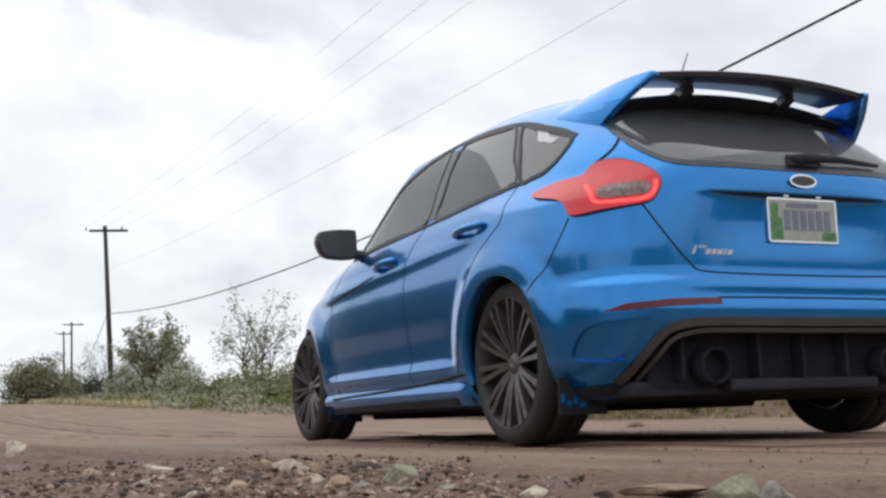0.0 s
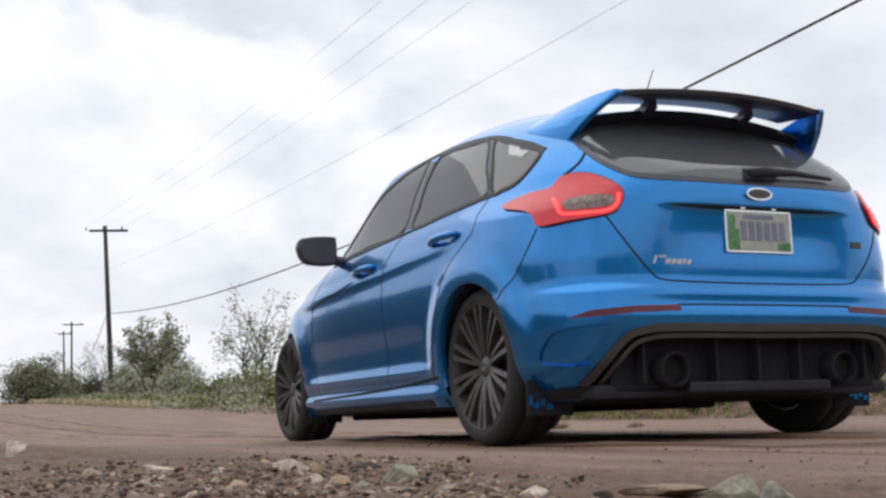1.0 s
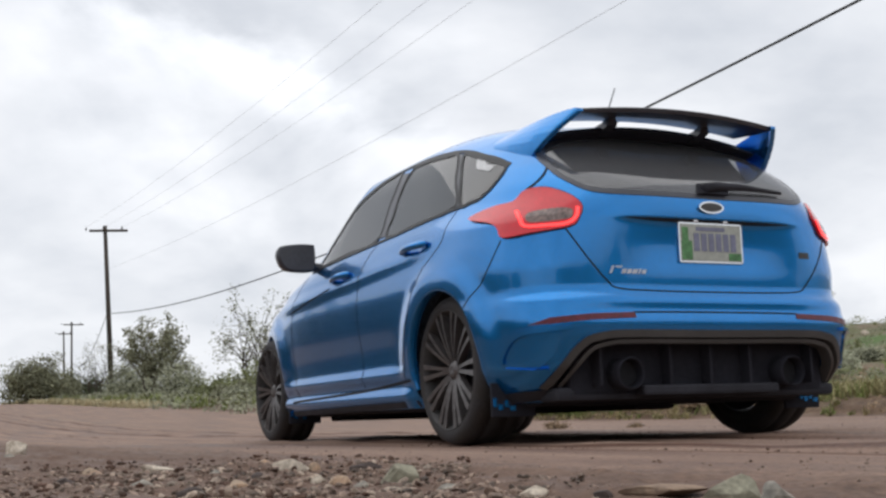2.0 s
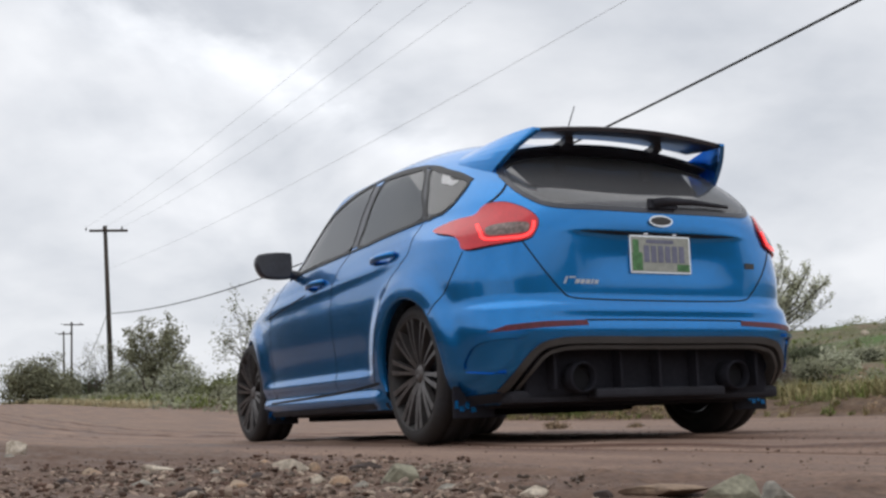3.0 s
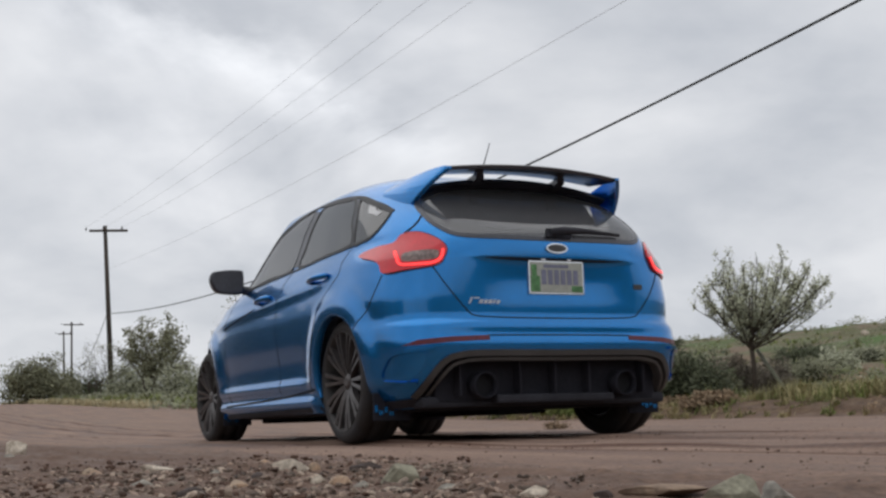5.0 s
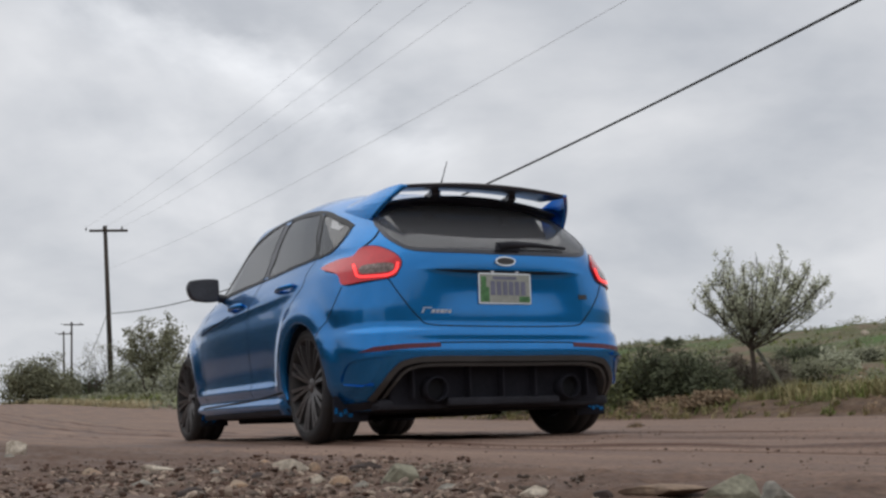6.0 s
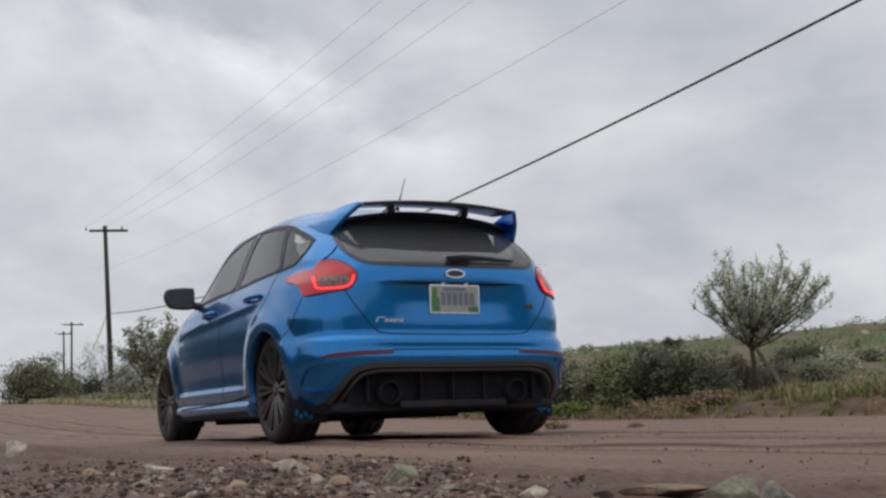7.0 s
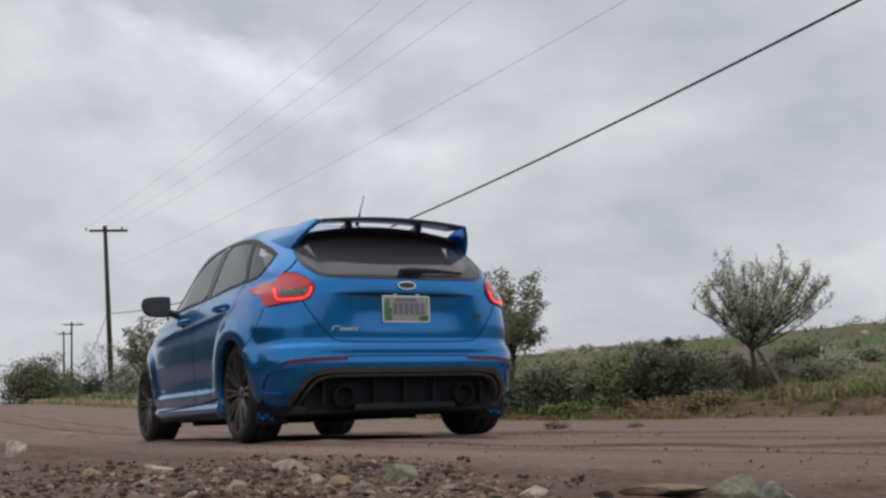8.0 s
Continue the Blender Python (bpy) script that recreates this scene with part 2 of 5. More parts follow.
def smooth_line(ctrl, steps=6):
    ends = [tuple(2 * np.array(ctrl[0]) - np.array(ctrl[1]))] + list(ctrl) + [tuple(2 * np.array(ctrl[-1]) - np.array(ctrl[-2]))]
    out = []
    for i in range(1, len(ends) - 2):
        p0, p1, p2, p3 = (np.array(ends[i + k - 1], float) for k in range(4))
        for s in range(steps):
            t = s / steps
            out.append(tuple(0.5 * (2 * p1 + (p2 - p0) * t + (2 * p0 - 5 * p1 + 4 * p2 - p3) * t * t + (3 * p1 - p0 - 3 * p2 + p3) * t ** 3)))
    out.append(tuple(ctrl[-1]))
    return out


# ---------- the ground ----------
HEAD = (-0.454, 0.891)


def soft_rise(u, u0, w):
    return w * math.log1p(math.exp(min(40, (u - u0) / w)))


def smooth01(a, b, v):
    t = min(1, max(0, (v - a) / (b - a)))
    return t * t * (3 - 2 * t)


def along(x, y):
    return x * HEAD[0] + y * HEAD[1]


def across(x, y):
    return x * HEAD[1] - y * HEAD[0]


def ground_z(x, y, rough=True):
    u, v = along(x, y), across(x, y)
    z = 0.034 * (soft_rise(u, 17, 3) - soft_rise(u, 70, 6))
    z += (2.60 - 0.016 * (min(70, max(10, u)) - 37)) * smooth01(12, 40, v) * (1 - smooth01(70, 115, u))
    z += 0.19 * smooth01(9.45, 10.1, v) * (1 - 0.4 * smooth01(20, 40, u))
    if rough:
        n = noise.fractal(Vector((x * 0.35, y * 0.35, 0.3)), 1.0, 2.0, 3)
        z += n * 0.22 * smooth01(14, 26, v) + 0.05 * noise.fractal(Vector((x * 1.6, y * 1.6, 4.0)), 0.9, 2.0, 4) * smooth01(9.3, 10.2, v)
        near = 1 - smooth01(1.2, 1.9, v + 0.3 * noise.noise(Vector((x, y, 5.0))))
        z += near * (0.016 * noise.fractal(Vector((x * 9, y * 9, 1.0)), 0.8, 2.0, 5) + 0.003)
        if v < 10:
            z += 0.0014 * noise.fractal(Vector((u * 0.9, v * 3.5, 2.0)), 1.0, 2.0, 3) * smooth01(3.0, 4.5, v)
            for vr in (2.3, 3.2, 4.1, 5.3, 6.75, 7.6):
                z -= (0.012 if vr < 4.5 else 0.004) * math.exp(-((v - vr - 0.06 * math.sin(u * 0.5)) / 0.09) ** 2)
                z += (0.016 if vr < 4.5 else 0.005) * math.exp(-((v - vr - 0.16 - 0.06 * math.sin(u * 0.5)) / 0.06) ** 2) * (0.5 + noise.noise(Vector((u * 2, vr, 0))))
    return z


def ground_material():
    m = bpy.data.materials.new("wet_dirt")
    m.use_nodes = True
    nt = m.node_tree
    b = nt.nodes["Principled BSDF"]
    co = nt.nodes.new("ShaderNodeTexCoord")
    xyz = nt.nodes.new("ShaderNodeSeparateXYZ")
    nt.links.new(co.outputs["Object"], xyz.inputs[0])
    road_v = math_node(nt, "SUBTRACT", math_node(nt, "MULTIPLY", xyz.outputs[0], HEAD[1]), math_node(nt, "MULTIPLY", xyz.outputs[1], HEAD[0]))
    road_u = math_node(nt, "ADD", math_node(nt, "MULTIPLY", xyz.outputs[0], HEAD[0]), math_node(nt, "MULTIPLY", xyz.outputs[1], HEAD[1]))
    mp = nt.nodes.new("ShaderNodeCombineXYZ")
    nt.links.new(math_node(nt, "MULTIPLY", road_v, 2.6), mp.inputs[0])
    nt.links.new(math_node(nt, "MULTIPLY", road_u, 0.16), mp.inputs[1])

    def tex(scale, vec, detail=6):
        t = nt.nodes.new("ShaderNodeTexNoise")
        t.inputs["Scale"].default_value = scale
        t.inputs["Detail"].default_value = detail
        t.inputs["Roughness"].default_value = 0.62
        nt.links.new(vec, t.inputs["Vector"])
        return t.outputs[0]

    def ramp(sock, stops):
        r = nt.nodes.new("ShaderNodeValToRGB")
        while len(r.color_ramp.elements) < len(stops):
            r.color_ramp.elements.new(0.5)
        for e, (p, c) in zip(r.color_ramp.elements, stops):
            e.position, e.color = p, (*c, 1)
        nt.links.new(sock, r.inputs[0])
        return r.outputs[0]

    streak = tex(2.2, mp.outputs[0])
    grain = tex(55, co.outputs["Object"])
    base = ramp(streak, [(0.34, (0.125, 0.072, 0.048)), (0.43, (0.20, 0.128, 0.094)), (0.53, (0.265, 0.178, 0.135)), (0.68, (0.35, 0.25, 0.195))])
    sepg = nt.nodes.new("ShaderNodeSeparateXYZ")
    nt.links.new(co.outputs["Object"], sepg.inputs[0])
    vv = math_node(nt, "SUBTRACT", math_node(nt, "MULTIPLY", sepg.outputs[0], HEAD[1]), math_node(nt, "MULTIPLY", sepg.outputs[1], HEAD[0]))
    vv = math_node(nt, "ADD", vv, math_node(nt, "MULTIPLY", tex(1.1, co.outputs["Object"]), 0.8))
    soil = nt.nodes.new("ShaderNodeMapRange")
    soil.inputs["From Min"].default_value, soil.inputs["From Max"].default_value = 2.0, 1.5
    nt.links.new(vv, soil.inputs["Value"])
    dark = nt.nodes.new("ShaderNodeMixRGB")
    nt.links.new(soil.outputs[0], dark.inputs[0])
    nt.links.new(base, dark.inputs[1])
    dark.inputs[2].default_value = (0.150, 0.094, 0.068, 1)
    base = dark.outputs[0]
    # wet rust-brown wheel ruts
    wander = math_node(nt, "MULTIPLY", math_node(nt, "SUBTRACT", tex(0.30, co.outputs["Object"], 2), 0.5), 0.6)
    torn = tex(5.0, mp.outputs[0])
    for vr, half in ((2.15, 0.05), (2.5, 0.04), (3.25, 0.08), (3.6, 0.04), (4.15, 0.05)):
        gap = math_node(nt, "ABSOLUTE", math_node(nt, "ADD", math_node(nt, "SUBTRACT", road_v, vr), wander))
        gap = math_node(nt, "ADD", gap, math_node(nt, "MULTIPLY", math_node(nt, "SUBTRACT", torn, 0.5), 2.2 * half))
        rut = nt.nodes.new("ShaderNodeMapRange")
        rut.inputs["From Min"].default_value, rut.inputs["From Max"].default_value = half, half * 0.25
        rut.inputs["To Max"].default_value = 0.95
        nt.links.new(gap, rut.inputs["Value"])
        lay = nt.nodes.new("ShaderNodeMixRGB")
        nt.links.new(rut.outputs[0], lay.inputs[0])
        nt.links.new(base, lay.inputs[1])
        lay.inputs[2].default_value = (0.105, 0.050, 0.032, 1)
        base = lay.outputs[0]
    spots = ramp(grain, [(0.3, (0.62, 0.60, 0.58)), (0.7, (1.25, 1.22, 1.2))])
    mul = nt.nodes.new("ShaderNodeMixRGB")
    mul.blend_type = "MULTIPLY"
    mul.inputs[0].default_value = 1
    nt.links.new(base, mul.inputs[1])
    nt.links.new(spots, mul.inputs[2])
    # past the verge the dirt gives way to low green growth
    sep = nt.nodes.new("ShaderNodeSeparateXYZ")
    nt.links.new(co.outputs["Object"], sep.inputs[0])
    v = math_node(nt, "SUBTRACT", math_node(nt, "MULTIPLY", sep.outputs[0], HEAD[1]), math_node(nt, "MULTIPLY", sep.outputs[1], HEAD[0]))
    v = math_node(nt, "ADD", v, math_node(nt, "MULTIPLY", tex(0.8, co.outputs["Object"]), 5.0))
    turf = nt.nodes.new("ShaderNodeMapRange")
    turf.inputs["From Min"].default_value, turf.inputs["From Max"].default_value = 13.0, 15.5
    nt.links.new(v, turf.inputs["Value"])
    green = ramp(tex(0.45, co.outputs["Object"], 9), [(0.40, (0.17, 0.120, 0.075)), (0.48, (0.135, 0.120, 0.060)), (0.56, (0.10, 0.115, 0.042)), (0.68, (0.080, 0.135, 0.030))])
    mix = nt.nodes.new("ShaderNodeMixRGB")
    edge = nt.nodes.new("ShaderNodeMapRange")
    edge.inputs["From Min"].default_value, edge.inputs["From Max"].default_value = 9.25, 9.7
    nt.links.new(math_node(nt, "ADD", road_v, math_node(nt, "MULTIPLY", math_node(nt, "SUBTRACT", tex(1.7, co.outputs["Object"]), 0.5), 0.7)), edge.inputs["Value"])
    earth = nt.nodes.new("ShaderNodeMixRGB")
    nt.links.new(edge.outputs[0], earth.inputs[0])
    nt.links.new(mul.outputs[0], earth.inputs[1])
    nt.links.new(ramp(tex(9, co.outputs["Object"]), [(0.35, (0.07, 0.042, 0.026)), (0.55, (0.14, 0.085, 0.052)), (0.7, (0.17, 0.125, 0.07))]), earth.inputs[2])
    nt.links.new(turf.outputs[0], mix.inputs[0])
    nt.links.new(earth.outputs[0], mix.inputs[1])
    nt.links.new(green, mix.inputs[2])
    nt.links.new(mix.outputs[0], b.inputs["Base Color"])
    wet = nt.nodes.new("ShaderNodeMapRange")
    wet.inputs["From Min"].default_value, wet.inputs["From Max"].default_value = 0.35, 0.6
    wet.inputs["To Min"].default_value, wet.inputs["To Max"].default_value = 0.55, 0.9
    nt.links.new(streak, wet.inputs["Value"])
    nt.links.new(wet.outputs[0], b.inputs["Roughness"])
    b.inputs["Specular IOR Level"].default_value = 0.3
    bp = nt.nodes.new("ShaderNodeBump")
    bp.inputs["Distance"].default_value = 0.012
    bp.inputs["Strength"].default_value = 0.7
    nt.links.new(grain, bp.inputs["Height"])
    nt.links.new(bp.outputs[0], b.inputs["Normal"])
    return m


def make_ground():
    """One sheet in the road's own directions, fine near the eye and coarse to the horizon."""
    us = np.concatenate([-np.geomspace(1500, 3, 14), np.linspace(-2, 11, 300)[:-1], np.linspace(11, 17, 70)[:-1], np.geomspace(17, 120, 90)[:-1], np.geomspace(120, 3500, 20)])
    vs = np.concatenate([-np.geomspace(1500, 2, 12), np.linspace(-1.2, 9.2, 260)[:-1], np.linspace(9.2, 11.2, 40)[:-1], np.geomspace(11.2, 60, 90)[:-1], np.geomspace(60, 3500, 18)])
    verts = []
    for u in us:
        for v in vs:
            x, y = u * HEAD[0] + v * HEAD[1], u * HEAD[1] - v * HEAD[0]
            verts.append((x, y, ground_z(x, y)))
    n = len(vs)
    faces = [(i * n + j, i * n + j + 1, (i + 1) * n + j + 1, (i + 1) * n + j) for i in range(len(us) - 1) for j in range(n - 1)]
    faces = [q[::-1] for q in faces]
    g = part("ground", (verts, faces), ground_material(), None, "", True)
    return tagged(g, "wet brown dirt road with wheel tracks and a grassy verge", "ground", kind="structure")


make_ground()


def stone_mesh(name, size, mat, seed, flat=0.6, rounds=3):
    rnd = random.Random(seed)
    bm = bmesh.new()
    bmesh.ops.create_icosphere(bm, subdivisions=rounds, radius=0.5)
    off = Vector((rnd.random() * 50, rnd.random() * 50, rnd.random() * 50))
    cuts = [(Vector((rnd.uniform(-1, 1), rnd.uniform(-1, 1), rnd.uniform(-0.3, 1))).normalized(), rnd.uniform(0.22, 0.40)) for _ in range(11)]
    for v in bm.verts:
        p = v.co.copy()
        for nrm, d in cuts:
            k = p.dot(nrm) - d
            if k > 0:
                p -= nrm * k * 0.9
        p *= 1 + 0.16 * noise.noise(v.co * 2.4 + off) + 0.05 * noise.noise(v.co * 8 + off)
        v.co = Vector((p.x * size[0], p.y * size[1], p.z * size[2]))
    return bm


# name, across the view, away, width, height, material, label
STONES = [
    (-2.087, 5.789, 0.115, 0.085, STONE_PALE, "small pale stone on the gravel edge"),
    (-1.823, 4.997, 0.052, 0.033, STONE_GREY, "small grey stone beside another on gravel"),
    (-0.722, 2.951, 0.086, 0.026, STONE_PALE, "flat tan stone in the gravel"),
    (-0.356, 2.676, 0.083, 0.048, STONE_PALE, "pale cream stone in the gravel"),
    (-0.514, 3.304, 0.047, 0.022, STONE_ORANGE, "small tan stone in the gravel"),
    (-0.194, 2.078, 0.049, 0.027, STONE_ORANGE, "orange and white stone in the gravel"),
    (-0.180, 2.558, 0.089, 0.031, STONE_DARK, "flat dark brown stone on the gravel"),
    (-0.087, 2.036, 0.084, 0.044, STONE_GREEN, "grey-green slanting stone on the gravel"),
    (0.340, 1.476, 0.068, 0.035, STONE_GREEN, "large grey-green rounded stone"),
    (0.387, 1.437, 0.054, 0.028, STONE_GREY, "rounded grey stone on bare dirt"),
    (0.207, 1.630, 0.025, 0.015, STONE_DARK, "small dark stone on bare dirt"),
    (0.113, 1.674, 0.038, 0.020, STONE_PALE, "pale pink stone half sunk in dirt"),
    (0.281, 1.640, 0.116, 0.017, STONE_TAN, "long flat tan slab level with the dirt"),
    (-0.413, 1.909, 0.054, 0.018, STONE_DARK, "dark brown stone in the gravel"),
    (-0.514, 2.627, 0.042, 0.022, STONE_GREY, "small grey stone in the gravel"),
    (-0.238, 2.171, 0.031, 0.023, STONE_PALE, "small pale stone in the gravel"),
    (-0.390, 2.457, 0.042, 0.023, STONE_DARK, "small dark stone in the gravel"),
    (-0.147, 2.021, 0.032, 0.015, STONE_GREY, "flat grey stone in the gravel"),
    (-0.309, 2.753, 0.031, 0.029, STONE_ORANGE, "small brown stone in the gravel"),
    (-0.092, 1.848, 0.035, 0.014, STONE_PALE, "small tan stone in the gravel"),
    (-0.374, 2.141, 0.040, 0.018, STONE_ORANGE, "small reddish stone in the gravel"),
    (-0.581, 2.252, 0.047, 0.019, STONE_GREY, "grey stone in the gravel edge"),
    (-0.790, 2.479, 0.047, 0.021, STONE_DARK, "dark stone in the gravel edge"),
    (-0.868, 2.932, 0.042, 0.022, STONE_ORANGE, "reddish stone in the gravel edge"),
    (-0.007, 1.887, 0.032, 0.012, STONE_GREY, "small grey stone in bare dirt"),
    (0.060, 2.072, 0.027, 0.012, STONE_ORANGE, "small reddish clod-like stone in dirt"),
]


def make_stones():
    for i, (x, y, w, h, mat, lab) in enumerate(STONES):
        bm = stone_mesh("stone", (w * 1.2, w * 0.9, h * 1.4), mat, 40 + i)
        ob = part("stone", bm, mat, None, lab, False)
        tagged(ob, lab, "stone", group="loose stones on the verge")
        ob.matrix_basis = pose(x, y, ground_z(x, y, False) + h * 0.30, 0, (i * 31) % 24 - 12, (i * 73) % 60 - 30)


make_stones()


def make_gravel():
    """Pebbles and clods strewn over the near verge and, thinly, on the road."""
    rnd = random.Random(7)
    proto = []
    for k in range(6):
        bm = stone_mesh("p", (1, 0.8, 0.5), PEBBLES, 200 + k, rounds=1)
        bm.verts.index_update()
        proto.append(([v.co.copy() for v in bm.verts], [tuple(v.index for v in f.verts) for f in bm.faces]))
        bm.free()

    def strew(count, area, size, name, mat, lab, keep=lambda x, y: True):
        verts, faces = [], []
        made = 0
        while made < count:
            y = rnd.uniform(*area[1])
            x = rnd.uniform(*area[0]) * y
            if not keep(x, y):
                continue
            s = size[0] * (size[1] / size[0]) ** (rnd.random() ** 2.2)
            pv, pf = proto[rnd.randrange(6)]
            rot = Euler((rnd.uniform(-0.7, 0.7), rnd.uniform(-0.7, 0.7), rnd.uniform(0, 6.28))).to_matrix()
            c = Vector((x, y, ground_z(x, y) + s * 0.06))
            k = len(verts)
            verts += [c + rot @ (p * s) for p in pv]
            faces += [tuple(i + k for i in f) for f in pf]
            made += 1
        g = part(name, (verts, faces), mat, None, "", False)
        tagged(g, lab, name.replace("_", " "), kind="stuff")

    strew(9000, ((-0.42, 0.12), (1.5, 3.3)), (0.003, 0.027), "gravel", PEBBLES, "loose brown and grey gravel beside the road", lambda x, y: across(x, y) < 1.35 + 0.5 * noise.noise(Vector((x * 1.5, y * 1.5, 3.0))) and noise.noise(Vector((x * 3, y * 3, 9.0))) > rnd.uniform(-0.6, 0.3))
    strew(420, ((-0.30, 0.0), (1.55, 3.0)), (0.010, 0.036), "gravel", PEBBLE_PALE, "pale angular stones among the gravel", lambda x, y: across(x, y) < 1.35)
    strew(500, ((-0.05, 0.42), (1.45, 2.6)), (0.003, 0.014), "gravel", PEBBLES, "sparse small gravel on bare dirt")
    strew(2600, ((-0.42, 0.02), (1.5, 4.0)), (0.004, 0.034), "clods", CLOD, "dark wet soil lumps among the gravel", lambda x, y: across(x, y) < 1.5 + 0.5 * noise.noise(Vector((x * 1.2, y * 1.2, 7.0))))
    strew(1300, ((-0.42, 0.42), (2.4, 11)), (0.003, 0.018), "clods", CLOD, "dark mud clods scattered on the dirt road", lambda x, y: across(x, y) < 8.6)
    strew(800, ((-0.05, 0.42), (2.6, 8.5)), (0.004, 0.024), "clods", CLOD, "dark mud clods along the wheel tracks", lambda x, y: min(abs(across(x, y) - c - 0.12 * noise.noise(Vector((x, y, 0)))) for c in (2.3, 3.25, 3.6, 4.15)) < 0.09)


make_gravel()


# ---------- poles and wires ----------
def make_pole(x, y, top, lean, arm, lab, r=0.15):
    z0 = ground_z(x, y) - 0.3
    pole = tagged(new("utility_pole"), lab, "utility pole", group="utility poles along the road")
    pole.matrix_basis = pose(x, y, z0)
    h = top - z0
    part("shaft", tube([(0, 0, 0), (-lean * 0.5, 0, h * 0.5), (-lean, 0, h)], [r, r * 0.85, r * 0.68], 10), WOOD, pole, "", True)
    arm_p = part("crossarm", box(-lean - arm / 2, -lean + arm / 2, -0.2 - 0.06, -0.2 + 0.06, h - 0.42, h - 0.28, 0.01), WOOD, pole)
    arm_p.rotation_euler = (0, radians(1.5), 0)
    for k in (-0.47, -0.02, 0.47):
        part("insulator", tube([(-lean + k * arm, -0.2, h - 0.30), (-lean + k * arm, -0.2, h - 0.18), (-lean + k * arm, -0.2, h - 0.10)], [0.035, 0.06, 0.03], 8), GREY_PLASTIC, pole)
    return pole


make_pole(-19.92, 71, 12.35, 0.52, 2.3, "tall leaning wooden utility pole with a crossarm", 0.17)
make_pole(-44.0, 140, 12.85, 0.15, 2.4, "distant wooden utility pole beside the road", 0.15)
make_pole(-48.0, 150, 12.6, 0.3, 1.9, "distant wooden utility pole with a short crossarm", 0.14)


def make_wire(a, b, sag, r, mat, lab, name="overhead_wire"):
    pts = []
    a, b = Vector(a), Vector(b)
    for k in range(41):
        t = k / 40
        p = a.lerp(b, t)
        p.z -= 4 * sag * t * (1 - t)
        pts.append(p)
    ob = part(name, tube(pts, r, 5), mat, None, "", True)
    tagged(ob, lab, "overhead wire", group="overhead wires")


for o in (-1.08, 0.0, 1.08):
    make_wire((-20.4 + o * 0.97, 70.8 + o * 0.2, 12.25), (12.8 + o * 1.0, 3.6 + o * 0.44, 11.6), 0.9, 0.0045, WIRE_THIN, "thin grey power line under the clouds")
make_wire((-20.2, 70.9, 9.7), (12.9, 3.6, 8.3), 0.75, 0.0048, WIRE_THIN, "thin grey lower power line")
make_wire((-20.2, 70.9, 7.0), (13.0, 3.6, 7.25), 1.68, 0.024, WIRE, "thick black sagging telephone cable", "telephone_cable")
make_wire((-20.3, 71.1, 7.0), (-44.0, 140, 8.0), 1.5, 0.022, WIRE, "thick black telephone cable between poles", "telephone_cable")


# ---------- plants ----------
def leaf_cloud(rnd, tips, per, radius, size, squash=1.0):
    verts, faces = [], []
    for t in tips:
        rr = radius * rnd.uniform(0.6, 1.25)
        for _ in range(per):
            g = Vector((rnd.uniform(-1, 1), rnd.uniform(-1, 1), rnd.uniform(-1, 1)))
            g = g.normalized() * (rnd.random() ** 0.55) * rr * 0.95
            g.z *= squash
            c = t + g
            u = Vector((rnd.uniform(-1, 1), rnd.uniform(-1, 1), rnd.uniform(-0.6, 1))).normalized()
            w = u.orthogonal().normalized()
            s = size * rnd.uniform(0.6, 1.4)
            k = len(verts)
            verts += [c - u * s, c + w * s * 0.42, c + u * s, c - w * s * 0.42]
            faces.append((k, k + 1, k + 2, k + 3))
    return verts, faces


